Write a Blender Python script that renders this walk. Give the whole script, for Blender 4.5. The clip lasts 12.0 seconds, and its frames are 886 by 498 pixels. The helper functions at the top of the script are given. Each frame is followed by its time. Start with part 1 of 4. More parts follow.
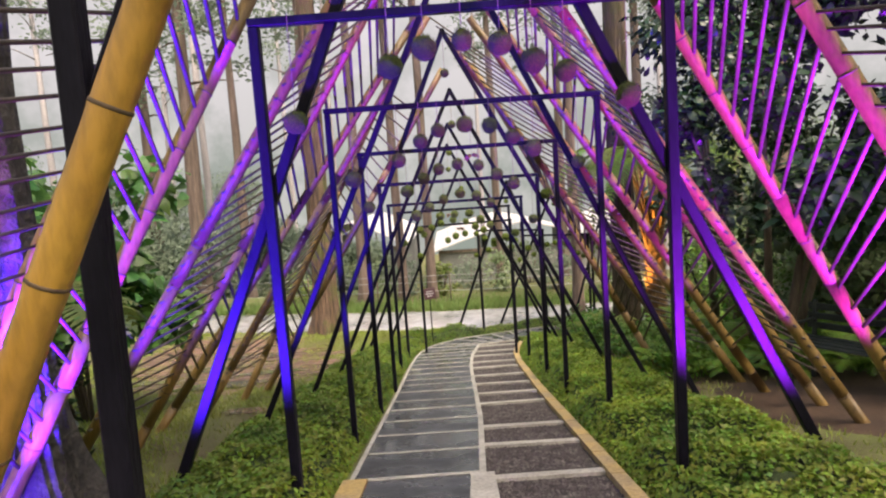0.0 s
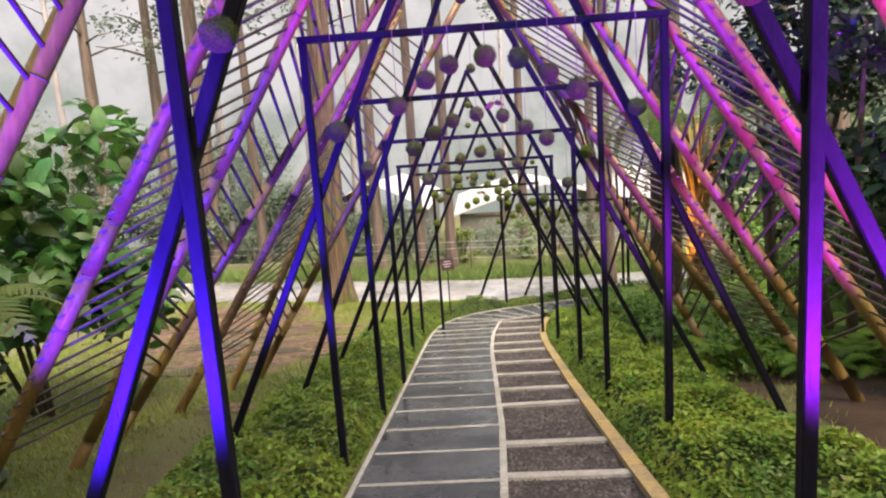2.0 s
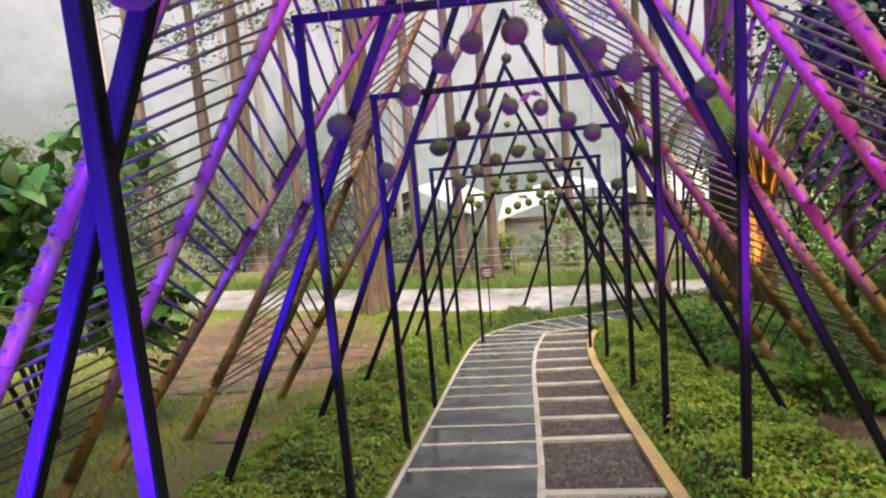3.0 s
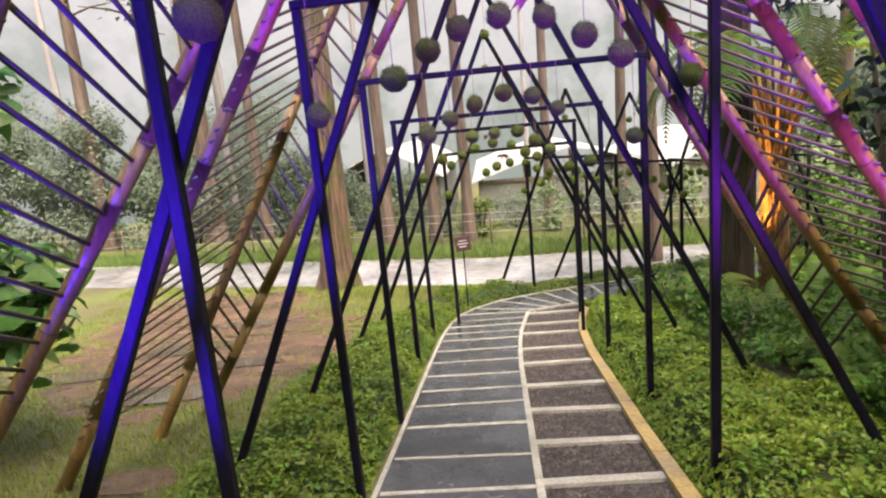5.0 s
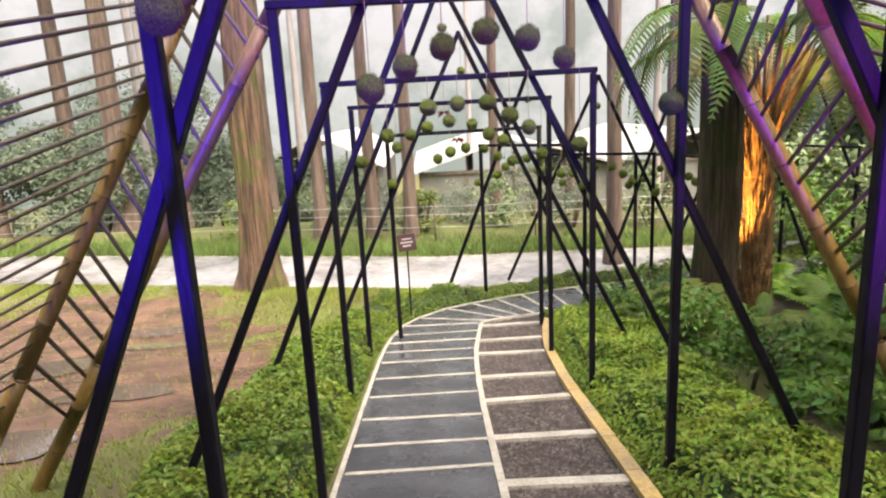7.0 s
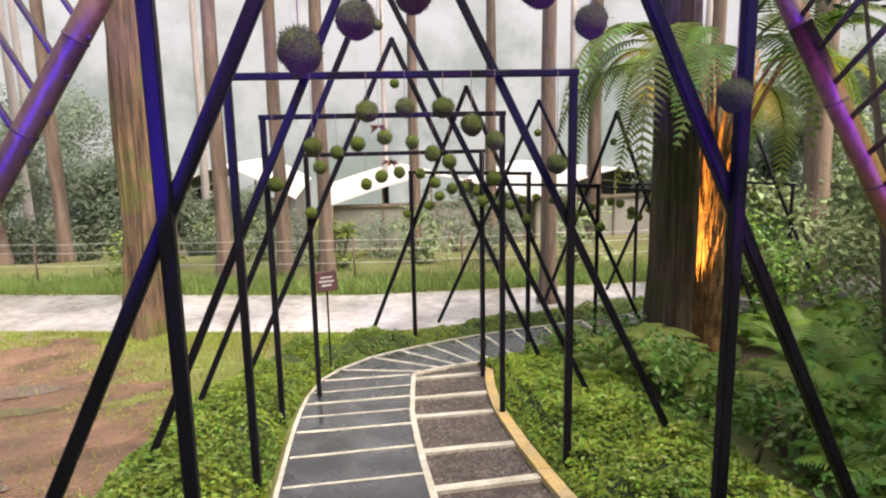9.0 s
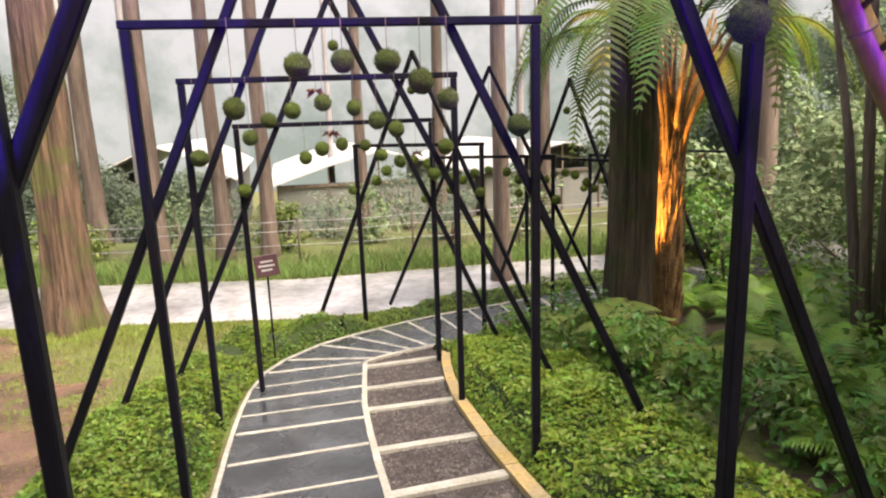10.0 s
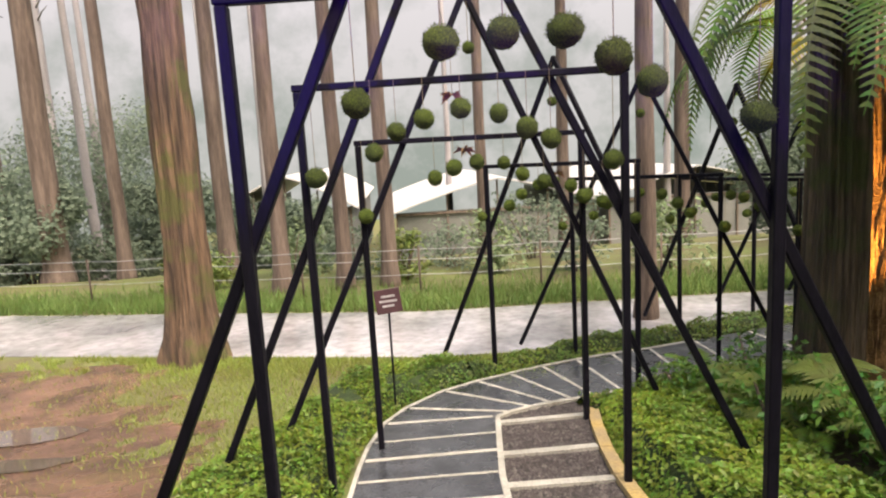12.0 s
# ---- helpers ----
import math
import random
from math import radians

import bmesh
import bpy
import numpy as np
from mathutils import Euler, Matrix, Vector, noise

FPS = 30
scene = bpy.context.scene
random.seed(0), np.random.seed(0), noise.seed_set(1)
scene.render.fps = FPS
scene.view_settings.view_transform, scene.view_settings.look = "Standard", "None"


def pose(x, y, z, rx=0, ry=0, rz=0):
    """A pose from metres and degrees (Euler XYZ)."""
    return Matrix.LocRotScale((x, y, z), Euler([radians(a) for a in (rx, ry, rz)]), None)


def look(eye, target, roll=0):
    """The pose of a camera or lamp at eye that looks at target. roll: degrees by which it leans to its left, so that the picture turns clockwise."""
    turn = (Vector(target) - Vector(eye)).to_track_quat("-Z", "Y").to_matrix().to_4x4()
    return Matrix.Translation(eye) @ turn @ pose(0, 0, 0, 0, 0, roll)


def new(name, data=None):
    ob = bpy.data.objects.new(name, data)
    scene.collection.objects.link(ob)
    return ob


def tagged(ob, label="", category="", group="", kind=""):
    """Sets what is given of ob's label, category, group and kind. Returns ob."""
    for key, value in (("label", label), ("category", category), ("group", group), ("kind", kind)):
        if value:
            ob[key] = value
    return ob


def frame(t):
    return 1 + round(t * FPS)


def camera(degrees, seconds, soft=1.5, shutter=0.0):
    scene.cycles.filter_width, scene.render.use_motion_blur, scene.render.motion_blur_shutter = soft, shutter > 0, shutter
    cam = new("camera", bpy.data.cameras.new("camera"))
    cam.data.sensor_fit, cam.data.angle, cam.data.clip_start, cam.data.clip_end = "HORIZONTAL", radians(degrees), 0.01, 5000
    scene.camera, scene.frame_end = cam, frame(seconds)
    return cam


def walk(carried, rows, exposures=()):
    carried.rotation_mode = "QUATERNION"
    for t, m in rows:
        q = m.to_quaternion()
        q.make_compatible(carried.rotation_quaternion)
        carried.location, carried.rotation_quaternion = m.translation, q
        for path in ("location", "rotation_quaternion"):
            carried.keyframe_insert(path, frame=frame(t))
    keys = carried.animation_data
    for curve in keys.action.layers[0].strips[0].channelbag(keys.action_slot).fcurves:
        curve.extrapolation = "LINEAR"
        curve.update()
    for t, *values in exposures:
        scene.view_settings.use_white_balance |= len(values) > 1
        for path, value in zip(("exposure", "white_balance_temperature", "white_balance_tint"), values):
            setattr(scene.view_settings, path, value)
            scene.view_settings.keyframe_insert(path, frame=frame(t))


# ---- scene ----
cam = camera(70.5, 12.0, soft=2.1)
PATH = [
    (0, (0.032, 0.26, 1.212), (0.014, 2.252, 1.031), -4.0),
    (0.5, (0.009, 0.539, 1.169), (-0.007, 2.519, 0.883), -4.1),
    (1, (0.105, 0.841, 1.178), (-0.031, 2.817, 0.905), -3.0),
    (1.5, (0.113, 1.209, 1.136), (0.033, 3.186, 0.842), -2.3),
    (2, (0.092, 1.529, 1.172), (-0.005, 3.505, 0.876), -4.0),
    (2.5, (0.139, 1.915, 1.127), (-0.067, 3.888, 0.869), -5.2),
    (3, (0.191, 2.23, 1.126), (-0.052, 4.196, 0.855), -4.8),
    (5, (0.085, 3.721, 1.002), (-0.082, 5.675, 0.608), -5.4),
    (5.5, (0.057, 4.093, 0.94), (-0.05, 6.044, 0.511), -1.7),
    (6, (-0.027, 4.509, 0.87), (-0.109, 6.458, 0.431), -4.2),
    (6.5, (-0.059, 4.903, 0.84), (-0.065, 6.855, 0.405), -3.7),
    (8.5, (-0.235, 6.135, 0.652), (-0.138, 8.089, 0.237), -2.4),
    (9, (-0.255, 6.402, 0.629), (0.063, 8.348, 0.296), -1.1),
    (9.5, (-0.241, 6.633, 0.589), (0.188, 8.539, 0.165), -4.0),
    (10, (-0.177, 6.879, 0.529), (0.293, 8.781, 0.125), -2.0),
    (10.5, (-0.179, 7.098, 0.497), (0.161, 9.027, 0.095), -3.4),
    (11, (-0.193, 7.388, 0.455), (0.03, 9.337, 0.067), -4.1),
    (11.5, (-0.182, 7.65, 0.404), (-0.048, 9.608, 0.02), -2.9),
    (12, (-0.25, 7.899, 0.416), (-0.131, 9.873, 0.114), -3.3),
]
walk(cam, [(t, look(eye, target, roll)) for t, eye, target, roll in PATH],
     [(t, stops, 6800, 13) for t, stops in ((0.0, 1.02), (1.5, 1.25), (2.5, 1.1), (3.0, 1.15), (5.0, 1.25), (6.0, 1.52), (6.5, 1.5), (8.5, 1.36), (9.5, 1.22), (10.0, 1.37), (11.0, 1.44), (12.0, 1.12))])


# ---- world, sun, exposure ----
world = bpy.data.worlds.new("world")
scene.world = world
world.use_nodes = True
wn = world.node_tree.nodes
sky = wn.new("ShaderNodeTexSky")
sky.sky_type = "NISHITA"
sky.sun_disc = False
sky.sun_elevation, sky.sun_rotation = radians(59), radians(146)
sky.dust_density, sky.air_density, sky.ozone_density = 8.0, 1.5, 0.6
wn["Background"].inputs[1].default_value = 0.15
world.node_tree.links.new(sky.outputs[0], wn["Background"].inputs[0])
sun = new("sun", bpy.data.lights.new("sun", "SUN"))
sun.data.energy, sun.data.angle, sun.data.color = 2.2, radians(40), (1.0, 0.93, 0.84)
sun.matrix_world = look((4, -6, 12), (0, 0, 0))


def flood(name, eye, target, color, watts, cone, blend=0.35, size=0.06):
    ob = new(name, bpy.data.lights.new(name, "SPOT"))
    d = ob.data
    d.energy, d.color, d.spot_size, d.spot_blend, d.shadow_soft_size = watts, color, radians(cone), blend, size
    ob.matrix_world = look(eye, target)
    return ob


flood("blue_flood", (-1.95, 2.55, -0.16), (-1.62, 3.9, 1.12), (0.06, 0.008, 1.0), 2150, 84, 0.3)
# extra narrow spot, added to brighten the trunk base outside the main cone
flood("blue_flood", (-2.0, 2.45, -0.22), (-2.5, 3.5, 0.05), (0.08, 0.01, 1.0), 160, 60, 0.4)
flood("magenta_flood", (2.1, 2.5, -0.16), (2.0, 3.85, 1.1), (0.33, 0.012, 1.0), 1600, 84, 0.3)
# added left-hand spot, no known lamp; tints the first left screen pink
flood("magenta_flood", (-2.2, 2.4, -0.16), (-1.85, 3.3, 1.7), (0.45, 0.012, 1.0), 420, 62, 0.4)
flood("amber_flood", (3.55, 13.78, -2.0), (4.5, 13.85, 0.7), (1.0, 0.48, 0.12), 800, 50, 0.6)


# ---- materials ----
def material(name, color, color2=None, scale=6.0, rough=0.8, metal=0.0, bump=0.0, fine=60.0, rand=0.0, spec=0.5, stretch=(1, 1, 1), cover=None, detail=6.0, trans=0.0, wet=None):
    m = bpy.data.materials.new(name)
    m.use_nodes = True
    nt = m.node_tree
    n, l = nt.nodes, nt.links
    p = n["Principled BSDF"]
    p.inputs["Roughness"].default_value = rough
    p.inputs["Metallic"].default_value = metal
    p.inputs["Specular IOR Level"].default_value = spec
    co = n.new("ShaderNodeTexCoord")
    mp = n.new("ShaderNodeMapping")
    mp.inputs["Scale"].default_value = stretch
    l.new(co.outputs["Object"], mp.inputs[0])
    big = n.new("ShaderNodeTexNoise")
    big.inputs["Scale"].default_value, big.inputs["Detail"].default_value = scale, detail
    l.new(mp.outputs[0], big.inputs["Vector"])
    small = n.new("ShaderNodeTexNoise")
    small.inputs["Scale"].default_value, small.inputs["Detail"].default_value = fine, 4.0
    l.new(mp.outputs[0], small.inputs["Vector"])
    c2 = color2 or tuple(v * 0.65 for v in color)
    ramp = n.new("ShaderNodeValToRGB")
    ramp.color_ramp.elements[0].position, ramp.color_ramp.elements[1].position = 0.35, 0.65
    ramp.color_ramp.elements[0].color, ramp.color_ramp.elements[1].color = (*c2, 1), (*color, 1)
    l.new(big.outputs[0], ramp.inputs[0])
    mul = n.new("ShaderNodeMixRGB")
    mul.blend_type = "MULTIPLY"
    mul.inputs[0].default_value = 0.55
    l.new(ramp.outputs[0], mul.inputs[1])
    sr = n.new("ShaderNodeValToRGB")
    sr.color_ramp.elements[0].position, sr.color_ramp.elements[1].position = 0.3, 0.6
    sr.color_ramp.elements[0].color = (0.45, 0.45, 0.45, 1)
    l.new(small.outputs[0], sr.inputs[0])
    l.new(sr.outputs[0], mul.inputs[2])
    out = mul.outputs[0]
    if cover:
        grow = n.new("ShaderNodeTexNoise")
        grow.inputs["Scale"].default_value, grow.inputs["Detail"].default_value = 2.2, 9.0
        l.new(co.outputs["Object"], grow.inputs["Vector"])
        gm = n.new("ShaderNodeMapRange")
        gm.inputs["From Min"].default_value, gm.inputs["From Max"].default_value, gm.inputs["To Max"].default_value = 0.5, 0.62, 0.8
        l.new(grow.outputs[0], gm.inputs[0])
        cm = n.new("ShaderNodeMixRGB")
        l.new(gm.outputs[0], cm.inputs[0])
        l.new(out, cm.inputs[1])
        cm.inputs[2].default_value = (*cover, 1)
        out = cm.outputs[0]
    if rand:
        info = n.new("ShaderNodeObjectInfo")
        geo = n.new("ShaderNodeNewGeometry")
        add = n.new("ShaderNodeMath")
        add.operation = "ADD"
        l.new(info.outputs["Random"], add.inputs[0])
        l.new(geo.outputs["Random Per Island"], add.inputs[1])
        mr = n.new("ShaderNodeMapRange")
        mr.inputs["From Max"].default_value = 2.0
        mr.inputs["To Min"].default_value, mr.inputs["To Max"].default_value = 1 - rand, 1 + rand
        l.new(add.outputs[0], mr.inputs[0])
        hs = n.new("ShaderNodeHueSaturation")
        l.new(mr.outputs[0], hs.inputs["Value"])
        hm = n.new("ShaderNodeMapRange")
        hm.inputs["To Min"].default_value, hm.inputs["To Max"].default_value = 0.5 - rand * 0.06, 0.5 + rand * 0.06
        l.new(geo.outputs["Random Per Island"], hm.inputs[0])
        l.new(hm.outputs[0], hs.inputs["Hue"])
        l.new(out, hs.inputs["Color"])
        out = hs.outputs[0]
    l.new(out, p.inputs["Base Color"])
    if trans:
        p.inputs["Transmission Weight"].default_value = 0.0
        tr = n.new("ShaderNodeBsdfTranslucent")
        l.new(out, tr.inputs[0])
        mx = n.new("ShaderNodeMixShader")
        mx.inputs[0].default_value = trans
        l.new(p.outputs[0], mx.inputs[1])
        l.new(tr.outputs[0], mx.inputs[2])
        l.new(mx.outputs[0], n["Material Output"].inputs[0])
    if wet:
        wr = n.new("ShaderNodeMapRange")
        wr.inputs["From Min"].default_value, wr.inputs["From Max"].default_value = 0.38, 0.62
        wr.inputs["To Min"].default_value, wr.inputs["To Max"].default_value = wet
        film = n.new("ShaderNodeTexNoise")
        film.inputs["Scale"].default_value, film.inputs["Detail"].default_value = scale * 0.9, 5.0
        l.new(co.outputs["Object"], film.inputs["Vector"])
        l.new(film.outputs[0], wr.inputs[0])
        l.new(wr.outputs[0], p.inputs["Roughness"])
    if bump:
        b = n.new("ShaderNodeBump")
        b.inputs["Strength"].default_value, b.inputs["Distance"].default_value = min(1.0, bump), 0.02
        mixh = n.new("ShaderNodeMath")
        mixh.operation = "ADD"
        l.new(big.outputs[0], mixh.inputs[0])
        l.new(small.outputs[0], mixh.inputs[1])
        l.new(mixh.outputs[0], b.inputs["Height"])
        l.new(b.outputs[0], p.inputs["Normal"])
    return m


BLACK = material("black_painted_timber", (0.012, 0.011, 0.018), (0.007, 0.0068, 0.0105), 9, 0.45, bump=0.15, fine=90, spec=0.10, stretch=(1, 1, 0.2))
BAMBOO = material("bamboo", (0.29, 0.18, 0.045), (0.15, 0.09, 0.03), 3, 0.45, bump=0.2, fine=50, rand=0.25, stretch=(1, 1, 0.25))
ROD = material("bamboo_rod", (0.11, 0.08, 0.055), (0.06, 0.045, 0.035), 5, 0.55, rand=0.3)
SLATE = material("wet_slate", (0.085, 0.09, 0.10), (0.05, 0.053, 0.06), 3, 0.28, bump=0.12, fine=40, rand=0.15, wet=(0.10, 0.45))
KERB = material("painted_concrete", (0.60, 0.58, 0.51), (0.44, 0.42, 0.35), 5, 0.7, bump=0.3, fine=45, rand=0.12)
YELLOW = material("ochre_kerb_paint", (0.60, 0.43, 0.15), (0.44, 0.34, 0.19), 3, 0.65, bump=0.3, fine=40, rand=0.1)
GRAVEL = material("gravel", (0.20, 0.17, 0.16), (0.10, 0.085, 0.08), 8, 0.75, rand=0.6, bump=0.3)
BEDDING = material("gravel_bed", (0.09, 0.075, 0.07), (0.05, 0.042, 0.04), 20, 0.9, bump=0.8)
SOIL = material("soil_and_fern_shade", (0.085, 0.052, 0.033), (0.05, 0.033, 0.023), 2.5, 0.6, bump=0.6, fine=30)
HEDGE = material("hedge_leaf", (0.26, 0.35, 0.034), (0.12, 0.21, 0.025), 1.6, 0.45, rand=0.6, trans=0.3)
GRASS = material("grass_blade", (0.31, 0.40, 0.08), (0.27, 0.30, 0.07), 0.8, 0.6, rand=0.4, trans=0.3)
MOSS = material("moss", (0.17, 0.235, 0.017), (0.05, 0.075, 0.009), 9, 0.95, bump=1.0, fine=120, rand=0.45)
FERN = material("fern_leaf", (0.18, 0.32, 0.04), (0.07, 0.17, 0.028), 2, 0.45, rand=0.5, trans=0.3)
PALE = material("pale_fern_leaf", (0.24, 0.30, 0.06), (0.15, 0.22, 0.05), 2, 0.5, rand=0.3, trans=0.3)
BROAD = material("broad_leaf", (0.20, 0.39, 0.085), (0.10, 0.24, 0.055), 3, 0.35, rand=0.55, trans=0.25)
GLOSSY = material("dark_glossy_leaf", (0.038, 0.080, 0.030), (0.020, 0.048, 0.020), 3, 0.3, rand=0.5)
BARK = material("ridged_bark", (0.23, 0.145, 0.09), (0.06, 0.040, 0.029), 5, 0.85, bump=1.0, fine=25, stretch=(2.6, 2.6, 0.22), cover=(0.10, 0.11, 0.03))
DARKBARK = material("dark_mossy_bark", (0.15, 0.11, 0.07), (0.05, 0.038, 0.026), 5, 0.9, bump=1.0, fine=25, stretch=(2.6, 2.6, 0.25), cover=(0.055, 0.07, 0.018))
# haze over the far trunks is put into these paler, greyer bark colours
FARBARK = material("hazed_bark", (0.36, 0.335, 0.335), (0.26, 0.24, 0.24), 2, 0.9, stretch=(2, 2, 0.2), rand=0.1)
PALEBARK = material("haze_greyed_bark", (0.21, 0.155, 0.125), (0.10, 0.072, 0.058), 3, 0.9, bump=0.9, fine=20, stretch=(2, 2, 0.2), rand=0.2)
FIBRE = material("fern_trunk_fibre", (0.34, 0.20, 0.08), (0.16, 0.09, 0.04), 6, 0.9, bump=1.0, fine=30, rand=0.35)
# base colour and its pale patches are lightened in place of sky sheen
WATER = material("sheen_pale_concrete", (0.50, 0.48, 0.49), (0.24, 0.235, 0.24), 0.8, 0.14, bump=0.45, fine=7, spec=1.0, wet=(0.02, 0.16))
ROOF = material("greenhouse_film", (0.62, 0.60, 0.57), (0.50, 0.49, 0.48), 0.3, 0.5)
NET = material("shade_net", (0.24, 0.24, 0.22), (0.17, 0.175, 0.16), 0.5, 0.9)
# leaf green greyed to stand in for mist over distant foliage
MISTLEAF = material("mist_tinted_foliage", (0.27, 0.33, 0.24), (0.20, 0.255, 0.185), 0.6, 0.95, rand=0.15, trans=0.45, spec=0.1)
# mid-distance leaf green, lightened to carry the mist in the wood
MIDLEAF = material("wood_foliage", (0.30, 0.38, 0.19), (0.19, 0.26, 0.12), 0.8, 0.7, rand=0.4, trans=0.25)
STUMP = material("dark_stump_fibre", (0.13, 0.12, 0.10), (0.05, 0.045, 0.04), 9, 0.9, bump=1.0, fine=40)
RING = material("bamboo_node", (0.13, 0.08, 0.04), (0.07, 0.045, 0.025), 20, 0.7)
# yellower bamboo; warm light on the near pole is put into its colour
WARM_BAMBOO = material("warm_lit_bamboo", (0.46, 0.27, 0.04), (0.28, 0.13, 0.025), 2, 0.4, bump=0.2, fine=50, stretch=(1, 1, 0.25))
VERGE = material("verge_grass", (0.24, 0.36, 0.09), (0.16, 0.25, 0.06), 0.7, 0.6, rand=0.4, trans=0.3)
SIGN = material("sign_board", (0.13, 0.06, 0.07), (0.10, 0.05, 0.06), 4, 0.4)
STEEL = material("galvanised_wire", (0.6, 0.6, 0.6), None, 5, 0.5, 0.6)
STRING = material("jute_string", (0.25, 0.2, 0.12), None, 5, 0.9)
DRYLEAF = material("dry_leaf", (0.30, 0.16, 0.07), (0.20, 0.08, 0.05), 5, 0.7, rand=0.4)
WHITE = material("white_lettering", (0.75, 0.72, 0.74), None, 5, 0.5)


# ---- mesh helpers ----
def mesh_from(name, verts, faces, mat, smooth=False):
    me = bpy.data.meshes.new(name)
    me.from_pydata([tuple(v) for v in verts], [], [tuple(f) for f in faces])
    me.materials.append(mat)
    if smooth:
        me.polygons.foreach_set("use_smooth", [True] * len(me.polygons))
    me.update()
    return me


def child(name, me, parent, label=""):
    ob = new(name, me)
    ob.parent = parent
    return tagged(ob, label) if label else ob


def part(name, bm, mat, parent, label=""):
    me = bpy.data.meshes.new(name)
    bm.to_mesh(me)
    bm.free()
    me.materials.append(mat)
    return child(name, me, parent, label)


def beam(a, b, w, d, up=(0, 1, 0), bevel=0.006):
    """A square-sawn timber from a to b, w across and d deep along up."""
    bm = bmesh.new()
    a, b = Vector(a), Vector(b)
    z = (b - a).normalized()
    x = z.cross(Vector(up)).normalized()
    y = z.cross(x).normalized()
    m = Matrix((x, y, z)).transposed().to_4x4()
    m.translation = (a + b) / 2
    bmesh.ops.create_cube(bm, size=1)
    bmesh.ops.scale(bm, vec=(w, d, (b - a).length), verts=bm.verts)
    if bevel:
        bmesh.ops.bevel(bm, geom=bm.edges[:], offset=bevel, segments=1, affect="EDGES")
    bm.transform(m)
    return bm


def tube(points, radii, sides=8, caps=True):
    """Verts and faces of a tapering tube along points."""
    verts, faces = [], []
    pts = [Vector(p) for p in points]
    for k, p in enumerate(pts):
        t = (pts[min(k + 1, len(pts) - 1)] - pts[max(k - 1, 0)]).normalized()
        x = t.cross(Vector((0.31, 0.95, 0.02))).normalized()
        y = t.cross(x)
        for s in range(sides):
            a = 2 * math.pi * s / sides
            verts.append(p + (x * math.cos(a) + y * math.sin(a)) * radii[k])
    for k in range(len(pts) - 1):
        for s in range(sides):
            q = (s + 1) % sides
            faces.append((k * sides + s, k * sides + q, (k + 1) * sides + q, (k + 1) * sides + s))
    if caps:
        faces.append(tuple(range(sides))[::-1])
        faces.append(tuple(range((len(pts) - 1) * sides, len(pts) * sides)))
    return verts, faces


# ---- the lie of the land ----
GY = (-60, -6, 0, 4.5, 7.87, 10.35, 12, 13.67, 15.6, 18, 21, 26, 31, 45, 70, 400)
GZ = (3.0, 0.75, -0.12, -0.80, -1.33, -1.69, -1.95, -2.16, -2.31, -2.33, -2.33, -2.55, -3.6, -5.5, -7.0, -7.0)


def level(y):
    return float(np.interp(y, GY, GZ))


def ground_z(x, y):
    """The ground beside the path lies a little above it."""
    z = level(y)
    off = max(left_edge(y) - x, x - right_edge(y))
    side = min(1.0, max(0.0, (off - 0.02) / 0.5))
    near = min(1.0, max(0.0, (13.7 - y) / 1.6))
    far = min(1.0, max(0.0, (y - 19.0) / 2))
    return z + side * (0.10 * near + 0.05 * (near + far) * noise.noise((x * 0.5, y * 0.5, 0))) - 0.04


def left_edge(y):
    return float(np.interp(y, (0, 11.5, 12.2, 13.0, 13.72, 14.3, 14.65), (-0.80, -0.78, -0.77, -0.72, -0.58, -0.25, 0.07)))


def right_edge(y):
    return float(np.interp(y, (0, 8, 10.7, 12, 12.83, 13.81, 14.2), (1.06, 1.06, 1.09, 1.18, 1.29, 1.52, 2.0)))


def middle(y):
    return float(np.interp(y, (0, 4.4, 6.5, 9.9, 11.16, 12.29, 13.68), (0.12, 0.16, 0.24, 0.26, 0.29, 0.36, 0.54)))


def build_ground():
    xs = [-400, -150, -70, -40] + list(np.arange(-26, 26.1, 0.5)) + [40, 70, 150, 400]
    ys = [-60, -30, -15, -8] + list(np.arange(-5, 32, 0.4)) + list(np.arange(32, 71, 3)) + [100, 180, 400]
    verts = [(x, y, ground_z(x, y)) for y in ys for x in xs]
    w = len(xs)
    faces = [(j * w + i, j * w + i + 1, (j + 1) * w + i + 1, (j + 1) * w + i) for j in range(len(ys) - 1) for i in range(w - 1)]
    g = material("lawn_ground", (0.15, 0.18, 0.045), (0.13, 0.11, 0.05), 1.1, 0.8, bump=0.6, fine=40)
    ob = new("ground", mesh_from("ground", verts, faces, g, True))
    return tagged(ob, "damp grassy ground with bare brown soil showing", "ground", kind="structure")


build_ground()


def patch(name, outline, mat, lift, label, category):
    """A sheet laid over the ground inside an outline (row by row: y, x0, x1)."""
    verts, faces = [], []
    cols = 24
    for y, x0, x1 in outline:
        for i in range(cols + 1):
            x = x0 + (x1 - x0) * i / cols
            verts.append((x, y, ground_z(x, y) + lift))
    for j in range(len(outline) - 1):
        for i in range(cols):
            a = j * (cols + 1) + i
            faces.append((a, a + 1, a + cols + 2, a + cols + 1))
    ob = new(name, mesh_from(name, verts, faces, mat, True))
    return tagged(ob, label, category, kind="structure")


# road beyond the bend
road_v, road_f = [], []
for i in range(240):
    x = -45 + i * 0.375
    bend = -0.25 * x if x < 0 else -0.05 * x
    for k in range(7):
        y = (16.2 + bend) + 2.6 * k / 6
        road_v.append((x, y, ground_z(x, y) + 0.012))
for i in range(239):
    for k in range(6):
        a = i * 7 + k
        road_f.append((a, a + 7, a + 8, a + 1))
